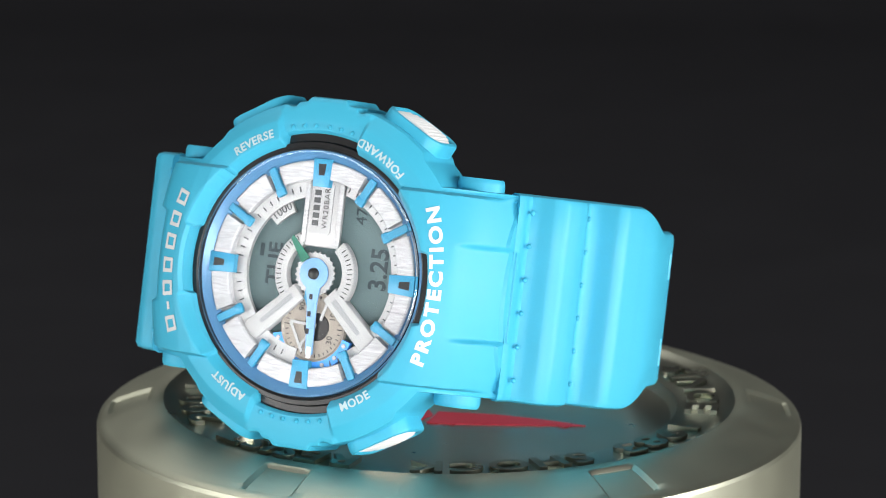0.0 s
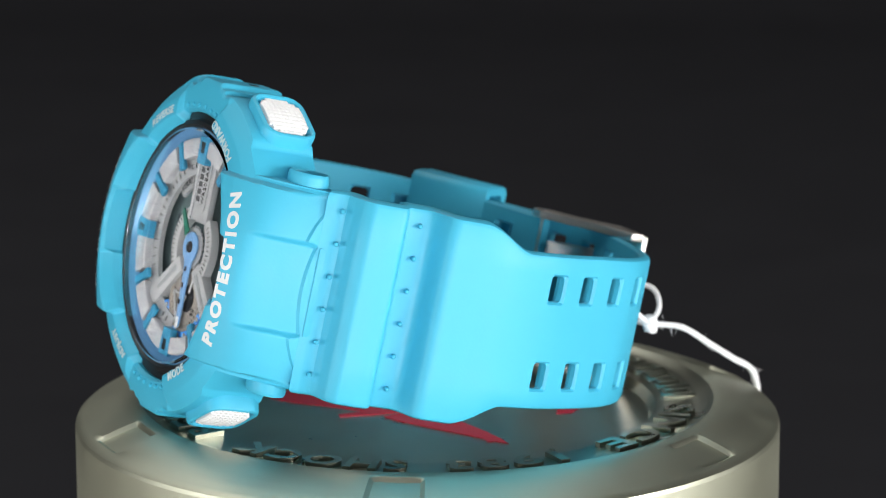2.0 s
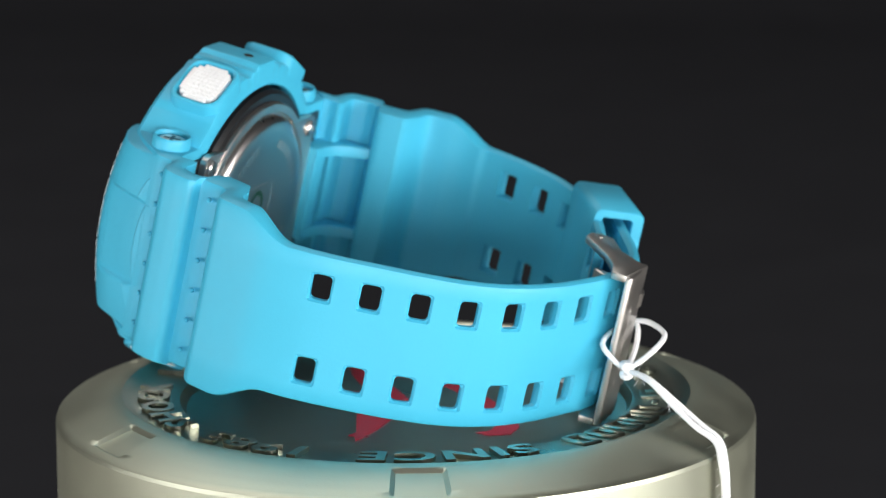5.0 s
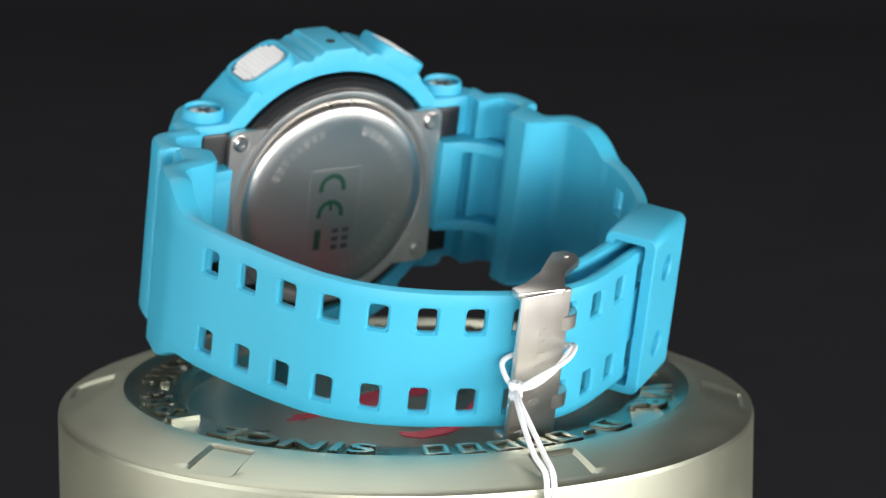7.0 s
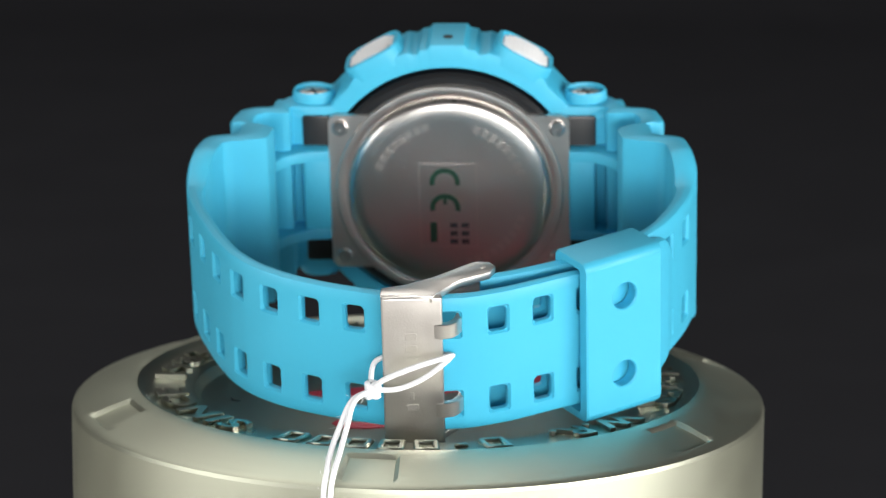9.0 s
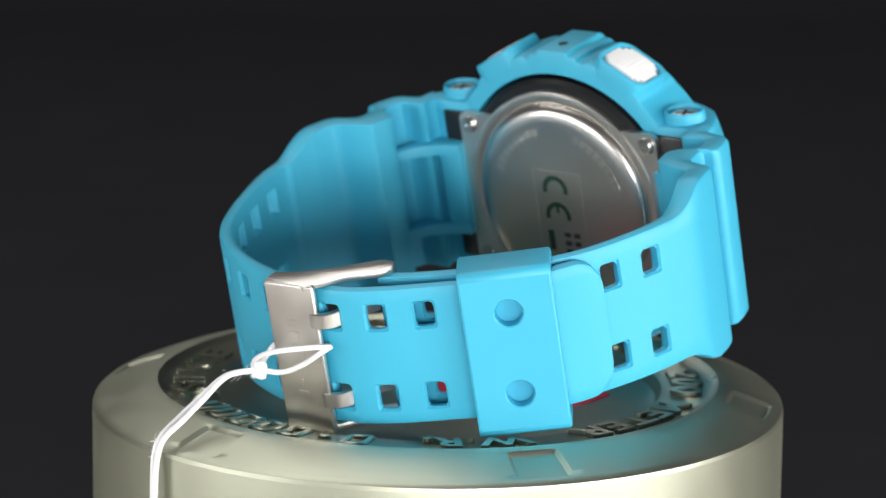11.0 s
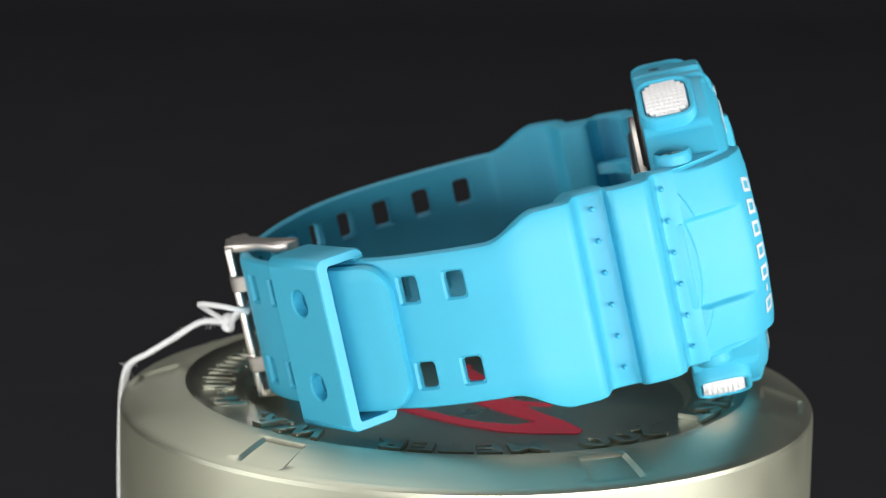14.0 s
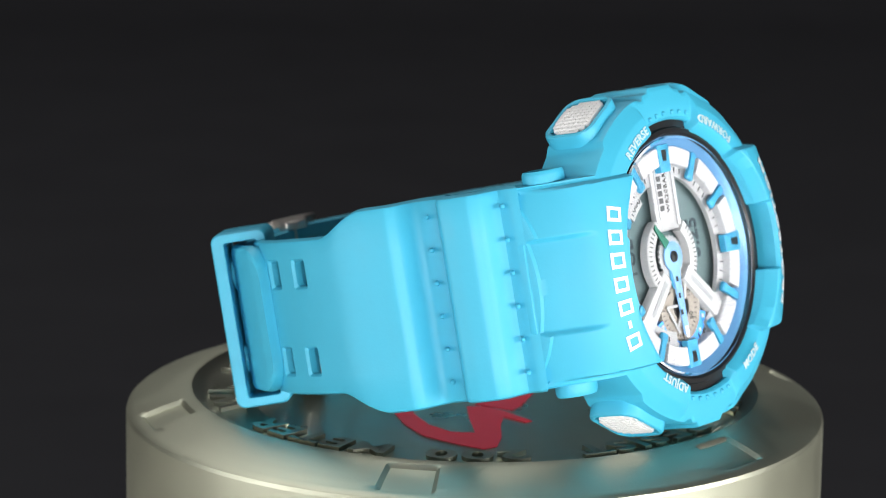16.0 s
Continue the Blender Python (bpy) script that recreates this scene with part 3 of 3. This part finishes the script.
def build_case(watch):
    bm = bmesh.new()
    lathe(bm, [(17.05, -0.6), (17.15, 0.9), (17.5, 1.25), (18.1, 1.2), (18.3, 0.6), (19.8, 0.5), (19.8, -9.3), (19.2, -9.9), (17.4, -9.9)], 96)
    for side in (-1, 1):
        box(bm, 7.0, 25.0, 4.0, pose(side * 19.6, 0, -7.4), 0.5)
    part("case", bm, BLACK, watch, "black inner case")
    bm = bmesh.new()
    out = []
    for cx, cy, a0 in ((17.4, 11.5, 0), (-17.4, 11.5, 90), (-17.4, -11.5, 180), (17.4, -11.5, 270)):
        out += [(cx + 1.5 * math.cos(radians(a0 + a)), cy + 1.5 * math.sin(radians(a0 + a))) for a in range(0, 91, 15)]
    prism(bm, out, -10.5, -9.5)
    plate = part("back_plate", bm, STEEL, watch, "square steel plate with screwed corners")
    bm = bmesh.new()
    lathe(bm, [(18.0, -9.4), (18.0, -10.5), (17.8, -10.75), (16.9, -10.85), (16.5, -10.7), (16.4, -10.3), (16.1, -10.2)], 120)
    part("seat_ring", bm, STEEL, plate)
    bm = bmesh.new()
    lathe(bm, [(16.15, -10.0), (16.1, -10.4), (15.9, -10.9), (15.4, -11.3), (14.7, -11.55), (13.4, -11.66), (12.0, -11.68), (0.001, -11.68)], 120)
    back = part("case_back", bm, POLISH, watch, "polished steel case back with printed marks")
    for su in (-1, 1):
        for sv in (-1, 1):
            bm = bmesh.new()
            lathe(bm, [(0.001, -10.95), (0.3, -10.95), (0.32, -11.1), (1.0, -11.1), (1.25, -10.9), (1.3, -10.4)], 24)
            bmesh.ops.transform(bm, matrix=pose(su * 17.0, sv * 11.0, 0), verts=bm.verts)
            part("plate_screw", bm, POLISH, plate)
    for v, bar in ((3.0, False), (-1.4, True)):
        bm = bmesh.new()
        lathe(bm, [(1.6, -11.72), (2.4, -11.72)], 24, -15, 195)
        if bar:
            prism(bm, [(-0.28, 0.6), (0.28, 0.6), (0.28, 1.7), (-0.28, 1.7)], -11.72, -11.69)
        bmesh.ops.transform(bm, matrix=pose(0.7, v - 0.8, 0), verts=bm.verts)
        part("printed_mark", bm, MARK, back, "dark green printed mark")
    bm = bmesh.new()
    box(bm, 1.1, 3.4, 0.05, pose(2.6, -6.4, -11.7))
    part("printed_bar", bm, MARK, back)
    for u, v in ((-0.6, -5.2), (-0.6, -6.6), (-0.6, -8.0), (-2.4, -5.2), (-2.4, -6.6), (-2.4, -8.0)):
        bm = bmesh.new()
        box(bm, 1.2, 0.8, 0.05, pose(u, v, -11.7))
        part("printed_bar", bm, DIM, back)
    bm = bmesh.new()
    for u, v, w, h in ((0.2, 5.3, 9.2, 0.2), (0.2, -8.9, 9.2, 0.2), (4.7, -1.8, 0.2, 14.0), (-4.3, -1.8, 0.2, 14.0)):
        box(bm, w, h, 0.05, pose(u, v, -11.69))
    part("engraved_frame", bm, STEEL, back, "thin engraved frame round the printed marks")
    for a in [*range(24, 80, 7), *range(200, 262, 7), *range(112, 168, 7)]:
        bm = bmesh.new()
        box(bm, 1.3, 0.95, 0.05, pose(11.9 * math.cos(radians(a)), 11.9 * math.sin(radians(a)), -11.69, 0, 0, a), 0.0)
        part("engraved_bar", bm, STEEL, back)
    # resin arms between the case and the strap ends: two flared flanges, a solid strip by the case, a hollow beyond it
    for side in (-1, 1):
        for v in (-6.7, 6.7):
            bm = bmesh.new()
            gusset = [(18.9, -7), (18.9, -11.9), (21.6, -12.2), (23.6, -12.9), (25.6, -14.4), (27.2, -16.9), (28.6, -20.8), (29.4, -19.6), (28.6, -14), (27.0, -7)]
            prism(bm, [(side * u, n) for u, n in gusset], v - 0.85, v + 0.85, Matrix(((1, 0, 0, 0), (0, 0, 1, 0), (0, 1, 0, 0), (0, 0, 0, 1))), 0.3)
            bmesh.ops.recalc_face_normals(bm, faces=bm.faces[:])
            part("strap_arm", bm, RUBBER, watch)
        bm = bmesh.new()
        box(bm, 4.2, 12.6, 5.4, pose(side * 20.9, 0, -9.2), 0.5)
        box(bm, 6.0, 12.6, 2.4, pose(side * 24.6, 0, -7.4), 0.3)
        part("strap_web", bm, RUBBER, watch)


def build_button(watch, a):
    """A ribbed white push button in a raised resin frame on the case's side."""
    r = 23.4
    m = Matrix.Translation((r * math.cos(radians(a)), r * math.sin(radians(a)), -4.9)) @ pose(0, 0, 0, 0, 0, a)
    bm = bmesh.new()
    hw, hh, rc = 4.9, 4.2, 2.5
    loops = []
    for grow, out in ((0.0, -1.2), (0.0, 1.2), (-0.15, 1.6), (-0.5, 1.75), (-0.85, 1.6), (-0.95, 1.2), (-0.95, -0.4)):
        pts = []
        for cx, cy, a0 in ((1, 1, 0), (-1, 1, 90), (-1, -1, 180), (1, -1, 270)):
            for d in range(0, 91, 15):
                q = radians(a0 + d)
                k = max(rc + grow, 0.6)
                pts.append((cx * (hw - rc) + k * math.cos(q), cy * (hh - rc) + k * math.sin(q)))
        loops.append([bm.verts.new((out, x, y)) for x, y in pts])
    for p, q in zip(loops, loops[1:]):
        for k in range(len(p)):
            bm.faces.new((p[k], p[(k + 1) % len(p)], q[(k + 1) % len(p)], q[k]))
    bmesh.ops.transform(bm, matrix=m, verts=bm.verts)
    bmesh.ops.recalc_face_normals(bm, faces=bm.faces[:])
    part("button_guard", bm, RUBBER, watch)
    bm = bmesh.new()
    for k in range(10):
        y = -3.42 + k * 0.76
        hz = 3.05 - 1.1 * max(abs(y) - 1.9, 0) ** 1.5 / 1.6
        for i in range(9):
            z = -3.04 + i * 0.76
            if abs(z) + 0.15 < hz:
                box(bm, 1.9, 0.68, 0.68, pose(1.0 - 0.03 * y * y, y, z), 0.14, 1)
        box(bm, 1.72, 0.8, 2 * hz, pose(1.0 - 0.03 * y * y, y, 0))
    bmesh.ops.transform(bm, matrix=m, verts=bm.verts)
    part("push_button", bm, BUTTON, watch, "ribbed white push button")


def build_screw_boss(watch, su, sv):
    bm = bmesh.new()
    lathe(bm, [(2.9, -7), (2.9, -0.7), (2.8, -0.25), (2.65, 0), (2.6, 0), (2.45, -0.2), (2.45, -1.0), (0.001, -1.0)], 36)
    m = pose(su * 21.4, sv * 15.7, -5.6) @ pose(0, 0, 0, -90 if sv > 0 else 90, 0, 0) @ Matrix.Diagonal((1.15, 0.95, 1, 1))
    bmesh.ops.transform(bm, matrix=m, verts=bm.verts)
    boss = part("screw_boss", bm, RUBBER, watch)
    bm = bmesh.new()
    lathe(bm, [(0.001, -0.55), (1.7, -0.55), (2.05, -0.75), (2.05, -1.1)], 30)
    bmesh.ops.transform(bm, matrix=m, verts=bm.verts)
    screw = part("screw", bm, STEEL, boss, "small steel cross-head screw")
    # the cross isn't cut in: black bars paint the shade of its recess
    bm = bmesh.new()
    for a in (20, 110):
        box(bm, 2.5, 0.5, 0.1, pose(0, 0, -0.54, 0, 0, a))
    bmesh.ops.transform(bm, matrix=m, verts=bm.verts)
    part("slot", bm, BLACK, screw)


def build_keeper(watch, curve):
    x = arc_of(curve, -26.9, -59.5)
    p, d, t = strap_point(curve, x)
    nrm = Vector((-0.585, -0.811))
    d = Vector((-0.811, 0.585))
    m = Matrix(((d.x, 0, nrm.x, p.x), (0, 1, 0, 0), (d.y, 0, nrm.y, p.y), (0, 0, 0, 1)))
    bm = bmesh.new()

    def ring(hv, top, low, rc):
        pts = []
        for cx, cz, a0 in ((hv - rc, top - rc, 0), (-hv + rc, top - rc, 90), (-hv + rc, low + rc, 180), (hv - rc, low + rc, 270)):
            pts += [(cx + rc * math.cos(radians(a0 + a)), cz + rc * math.sin(radians(a0 + a))) for a in range(0, 91, 18)]
        return pts
    half = 6.6
    loops = []
    for pts, q in ((ring(12.7, 2.1, -6.0, 1.3), -half + 0.3), (ring(12.7, 2.1, -6.0, 1.3), half - 0.3), (ring(12.5, 1.9, -5.8, 1.2), half), (ring(11.4, 0.35, -4.6, 0.5), half),
                   (ring(11.3, 0.25, -4.5, 0.5), half - 0.3), (ring(11.3, 0.25, -4.5, 0.5), -half + 0.3), (ring(11.4, 0.35, -4.6, 0.5), -half), (ring(12.5, 1.9, -5.8, 1.2), -half)):
        loops.append([bm.verts.new((q, v, z)) for v, z in pts])
    n = len(loops[0])
    for k, (a, b) in enumerate(zip(loops, loops[1:] + loops[:1])):
        for j in range(n):
            if k in (0, 4) and j == 5:
                continue
            bm.faces.new((a[j], a[(j + 1) % n], b[(j + 1) % n], b[j]))
    # outer wall with two round openings
    hl = half - 0.3
    for z, hv in ((2.1, 11.4), (0.25, 10.8)):
        for s_ in (-1, 1):
            c = s_ * 6.2
            lo, hi = (0, hv) if s_ > 0 else (-hv, 0)
            rim, edge = [], []
            for k in range(48):
                a = 2 * math.pi * k / 48 + math.pi / 48
                dx, dy = math.cos(a), math.sin(a)
                tx = hl / abs(dx) if abs(dx) > 1e-6 else 1e9
                ty = ((hi - c) if dy > 0 else (c - lo)) / abs(dy) if abs(dy) > 1e-6 else 1e9
                f = min(tx, ty)
                edge.append(bm.verts.new((dx * f, c + dy * f, z)))
                rim.append([bm.verts.new((dx * 2.2, c + dy * 2.2, z)), bm.verts.new((dx * 2.0, c + dy * 2.0, z - 0.2)), bm.verts.new((dx * 2.0, c + dy * 2.0, 0.2))])
            for k in range(48):
                q = (k + 1) % 48
                bm.faces.new((edge[k], edge[q], rim[q][0], rim[k][0]))
                if z > 1:
                    bm.faces.new((rim[k][0], rim[q][0], rim[q][1], rim[k][1]))
                    bm.faces.new((rim[k][1], rim[q][1], rim[q][2], rim[k][2]))
            corners = [bm.verts.new((x_, y_, z)) for x_ in (-hl, hl) for y_ in (lo, hi)]
            for cv in corners:
                near = sorted(edge, key=lambda e: (e.co - cv.co).length)[:2]
                bm.faces.new((near[0], near[1], cv))
    bmesh.ops.transform(bm, matrix=m, verts=bm.verts)
    bmesh.ops.recalc_face_normals(bm, faces=bm.faces[:])
    part("strap_keeper", bm, RUBBER, watch, "wide cyan strap keeper with two round openings", sharp=40)


def build_buckle(watch):
    bm = bmesh.new()
    tilt = pose(1.7, 0, -73.0, 0, 4, 0)
    box(bm, 8.6, 23.2, 1.1, tilt, 0.35, 3)
    for sv in (-1, 1):
        prism(bm, [(6.1, -72.9), (-1.3, -73.4), (-2.3, -71.6), (-4.6, -68.2), (-8.9, -65.3), (-9.7, -63.2), (-8.7, -61.7), (-6.6, -61.7), (-4.8, -63.3), (-1, -67.0), (3, -69.6), (6.1, -70.6)],
              sv * 10.6, sv * 11.8, Matrix(((1, 0, 0, 0), (0, 0, 1, 0), (0, 1, 0, 0), (0, 0, 0, 1))), 0.0)
    bmesh.ops.recalc_face_normals(bm, faces=bm.faces[:])
    es = [e for e in bm.edges if e.calc_face_angle(0) > 0.8]
    bmesh.ops.bevel(bm, geom=es, offset=0.22, segments=2, profile=0.5, affect="EDGES")
    buckle = part("buckle", bm, STEEL, watch, "brushed steel buckle")
    bm = bmesh.new()
    tube(bm, [(-7.9, v, -63.4) for v in np.linspace(-11.86, 11.86, 6)], 0.45, 14)
    part("pin", bm, POLISH, buckle)
    for v in (-6.2, 6.2):
        bm = bmesh.new()
        tube_pts = [(-1.0, -72.7), (-2.6, -72.9), (-3.9, -72.3), (-4.7, -70.6), (-5.2, -67.6), (-6.8, -64.2)]
        c = spline(tube_pts, 1)
        up = [(u, n) for u, n in c[::6, :2]]
        rows = []
        for i, (u, n) in enumerate(up):
            a = up[max(i - 1, 0)]
            b = up[min(i + 1, len(up) - 1)]
            dv = Vector((b[0] - a[0], b[1] - a[1])).normalized()
            nr = Vector((-dv.y, dv.x)) * 0.55
            rows.append([bm.verts.new((u + nr.x * s_, v + w, n + nr.y * s_)) for s_, w in ((1, -1.15), (1, 1.15), (-1, 1.15), (-1, -1.15))])
        for a, b in zip(rows, rows[1:]):
            for k in range(4):
                bm.faces.new((a[k], a[(k + 1) % 4], b[(k + 1) % 4], b[k]))
        bm.faces.new(rows[0])
        bm.faces.new(rows[-1][::-1])
        bmesh.ops.recalc_face_normals(bm, faces=bm.faces[:])
        bmesh.ops.bevel(bm, geom=[e for e in bm.edges if e.calc_face_angle(0) > 1.0], offset=0.15, segments=1, affect="EDGES")
        part("prong", bm, STEEL, buckle)
    for k in range(7):
        bm = bmesh.new()
        box(bm, 1.7 if k != 1 else 0.5, 1.1, 0.12, tilt @ pose(0.2, -5.6 + k * 1.85, -0.52), 0.05, 1)
        part("stamped_bar", bm, STEEL, buckle, "shallow stamped bar")


def build_watch():
    watch = new("wristwatch")
    tagged(watch, "bright cyan resin sports wristwatch with white dial, standing on its side", "watch")
    build_bezel(watch)
    rc = strap_curve(RIGHT)
    h0 = arc_of(rc, 37.1, -39.3)
    pitch = (arc_of(rc, -10.3, -69.3) - h0) / round((arc_of(rc, -10.3, -69.3) - h0) / 7)
    keep_at = arc_of(rc, -26.9, -59.5)
    build_strap(watch, RIGHT, [h for h in (h0 + pitch * i for i in range(13)) if abs(h - keep_at) > 5.0], True, 1)
    lc = strap_curve(LEFT)
    under = []
    for i in range(13):
        p, d, t = strap_point(rc, h0 + pitch * i)
        if -20 < p.x < -8 and p.y < -60:
            out = Vector((d.y, -d.x))
            out = -out if out.dot(p - Vector((0, -30))) < 0 else out
            under.append(arc_of(lc, p.x - 3.6 * out.x, p.y - 3.6 * out.y) - 0.8)
    build_strap(watch, LEFT, [arc_of(lc, -36.9, -38.7), arc_of(lc, -34.4, -45.4), arc_of(lc, -30.6, -51.6)] + under, False, -1)
    build_case(watch)
    build_dial(watch)
    for a in (61, 119, 241, 299):
        build_button(watch, a)
    for su in (-1, 1):
        for sv in (-1, 1):
            build_screw_boss(watch, su, sv)
    build_keeper(watch, rc)
    build_buckle(watch)
    # rows of small studs on the strap ends
    bm = bmesh.new()
    bmesh.ops.create_icosphere(bm, subdivisions=2, radius=0.38)
    first = part("stud", bm, RUBBER, watch)
    places = [(su * u, v, n) for su in (-1, 1) for u, n in ((28.35, -8.1), (32.5, -18.1)) for v in (-11.2, -6.6, -2.0, 2.6, 7.2, 11.8)]
    first.location = Vector(places[0]) * MM
    for q in places[1:]:
        ob = new("stud", first.data)
        ob.parent = watch
        ob.location = Vector(q) * MM
    bm = bmesh.new()
    bmesh.ops.create_icosphere(bm, subdivisions=1, radius=0.4)
    first = part("bezel_stud", bm, RUBBER, watch)
    places = [on_bezel(20.3 * math.cos(radians(a)), 20.3 * math.sin(radians(a)), 0.05) for c in (90, 270) for a in (c - 13, c - 8, c - 3, c + 3, c + 8, c + 13)]
    first.location = Vector(places[0]) * MM
    for q in places[1:]:
        ob = new("bezel_stud", first.data)
        ob.parent = watch
        ob.location = Vector(q) * MM
    # printing on the bezel
    lettering("PROTECTION", 2.2, lambda x, y, z: on_bezel(-12.3 + (33 - y) * math.cos((1.36 * x + 0.5) / 33), (33 - y) * math.sin((1.36 * x + 0.5) / 33), 0.1 + z), "lettering", PRINT, watch, "white printed lettering", 1.25, 0.1, True)
    for k, (w, h) in enumerate(((2.2, 2.0), (1.1, 0.5), (2.1, 2.0), (2.1, 2.0), (2.2, 2.0), (2.1, 2.0), (2.1, 2.0))):
        x = (-9.4, -6.9, -4.4, -1.2, 2.1, 5.3, 8.5)[k]
        bars = [(-w / 2, w / 2, -h / 2, h / 2)] if k == 1 else [(-w / 2, -w / 2 + 0.52, -h / 2, h / 2), (w / 2 - 0.52, w / 2, -h / 2, h / 2), (-w / 2, w / 2, -h / 2, -h / 2 + 0.42), (-w / 2, w / 2, h / 2 - 0.42, h / 2)]
        bm = bmesh.new()
        for x0, x1, y0, y1 in bars:
            for i in range(4):
                ya, yb = y0 + (y1 - y0) * i / 4, y0 + (y1 - y0) * (i + 1) / 4
                bm.faces.new([bm.verts.new(on_bezel(12.5 - (33 + yy) * math.cos((x + xx) / 33), (33 + yy) * math.sin((x + xx) / 33), 0.13)) for xx, yy in ((x0, ya), (x1, ya), (x1, yb), (x0, yb))])
        bmesh.ops.recalc_face_normals(bm, faces=bm.faces[:])
        part("printed_bar", bm, PRINT, watch, "white printed bar")
    # pin holes aren't cut: black discs give the shade inside them
    for sv in (-1, 1):
        bm = bmesh.new()
        lathe(bm, [(0.001, 0.1), (0.75, 0.1), (0.85, -0.4)], 20)
        bmesh.ops.transform(bm, matrix=pose(0, sv * 24.27, -5.6, -90 * sv, 0, 0), verts=bm.verts)
        part("pin_hole", bm, BLACK, watch, "small black disc for the shade in a pin hole")
    for text, a, tops in (("REVERSE", 120, 1), ("FORWARD", 60, -1), ("ADJUST", 240.5, 1), ("MODE", 301.5, -1)):
        def bent(x, y, z, a=a, tops=tops):
            mid = 19.8 if a < 180 else 19.3
            q = radians(a) - tops * x / mid
            r = mid + tops * y
            return on_bezel(r * math.cos(q), r * math.sin(q), 0.15 + z)
        lettering(text, 1.6, bent, "lettering", FAINT, watch, "small white printed lettering", 1.1, 0.04, True)
    return watch


def build_cord():
    """The white cord of a price tag: tied round the buckle, over the lid and down the side of the tin."""
    cord = new("tag_string")
    tagged(cord, "thin white twisted string knotted round the watch buckle", "string")
    W = WATCH_AXES

    def at(u, v, n):
        p = W @ Vector((u * MM, v * MM, n * MM))
        return p / MM
    c = TIN_AT.translation / MM
    knot = at(7.2, -1.4, -76.4)
    for k, off in enumerate((0.0, 1.0)):
        o = Vector((0.75, -0.75, 0.0)) * off
        pts = [knot] + [Vector((x + c.x, y + c.y, z)) + o * g for x, y, z, g in ((23.0, 33.2, 87.6, 0.3), (25.6, 36.9, 84.8, 1), (27.9, 40.2, 82.2, 1.3), (29.6, 42.6, 80.4, 1), (30.4, 43.4, 77.6, 1), (30.7, 43.8, 72, 0.7), (30.8, 44.0, 60, 1), (30.6, 43.7, 40, 1.2), (31.0, 44.1, 12, 1), (35, 44, 0.8, 1))]
        bm = bmesh.new()
        line = [Vector(p) for p in spline([tuple(p) for p in pts], 1)[::4]]
        tube(bm, line, 0.43, 8)
        part("strand", bm, CORD, cord)
    loops = ([at(7.2, -1.4, -76.4), at(5.6, 1.2, -78.6), at(1.5, 3.4, -79.2), at(-2.6, 3.2, -75.6), at(-3.9, 2.4, -73.0), at(-2.8, 1.6, -71.9)],
             [at(7.2, -1.4, -76.4), at(3.6, -1.6, -75.6), at(0, -0.2, -74.9), at(-2.8, 1.6, -73.8), at(-3.7, 2.2, -72.6), at(-2.4, 2.0, -71.9)],
             [at(7.2, -1.4, -76.4), at(7.6, -0.4, -74.2), at(7.0, 1.0, -72.0), at(4.0, 1.8, -71.6), at(0, 2.0, -71.9), at(-2.6, 1.8, -71.9)])
    for pts in loops:
        bm = bmesh.new()
        tube(bm, [Vector(p) for p in spline([tuple(p) for p in pts], 1)[::4]], 0.4, 8)
        part("loop", bm, CORD, cord)
    bm = bmesh.new()
    pts = []
    for i in range(40):
        a = i * 0.55
        pts.append(knot + Vector((0.75 * math.cos(a), 0.75 * math.sin(a) * math.cos(0.5 * a), 0.9 * math.sin(a * 0.73))))
    tube(bm, pts, 0.5, 8)
    part("knot", bm, CORD, cord)
    bm = bmesh.new()
    rnd = random.Random(5)
    for _ in range(80):
        k = rnd.randrange(len(line) - 1)
        base = line[k].lerp(line[k + 1], rnd.random())
        a = Vector((rnd.uniform(-1, 1), rnd.uniform(-1, 1), rnd.uniform(-1, 1)))
        b = Vector((rnd.uniform(-1, 1), rnd.uniform(-1, 1), rnd.uniform(-1, 1)))
        tube(bm, [base, base + a * 0.7, base + a * 1.0 + b * 0.6], 0.03, 4)
    tagged(part("fibres", bm, CORD, cord, "loose fine fibres"), kind="stuff")
    return cord


WATCH_AXES = Matrix(((0.9003, 0.1087, -0.4215, -0.01774), (-0.435, 0.1889, -0.8804, -0.03798), (-0.0161, 0.976, 0.2173, 0.10615), (0, 0, 0, 1)))
build_room()
TIN_OB = build_tin()
WATCH = build_watch()
CORD_OB = build_cord()


def motions():
    """Everything on the turntable turns clockwise about the z axis."""
    ts = [i * 0.5 for i in range(33)]
    walk(TIN_OB, [(t, pose(0, 0, 0, 0, 0, turn_at(t)) @ TIN_AT) for t in ts])
    walk(CORD_OB, [(t, pose(0, 0, 0, 0, 0, turn_at(t))) for t in ts])
    walk(WATCH, [(t, pose(0, 0, 0, 0, 0, turn_at(t)) @ WATCH_AXES) for t in ts])


motions()
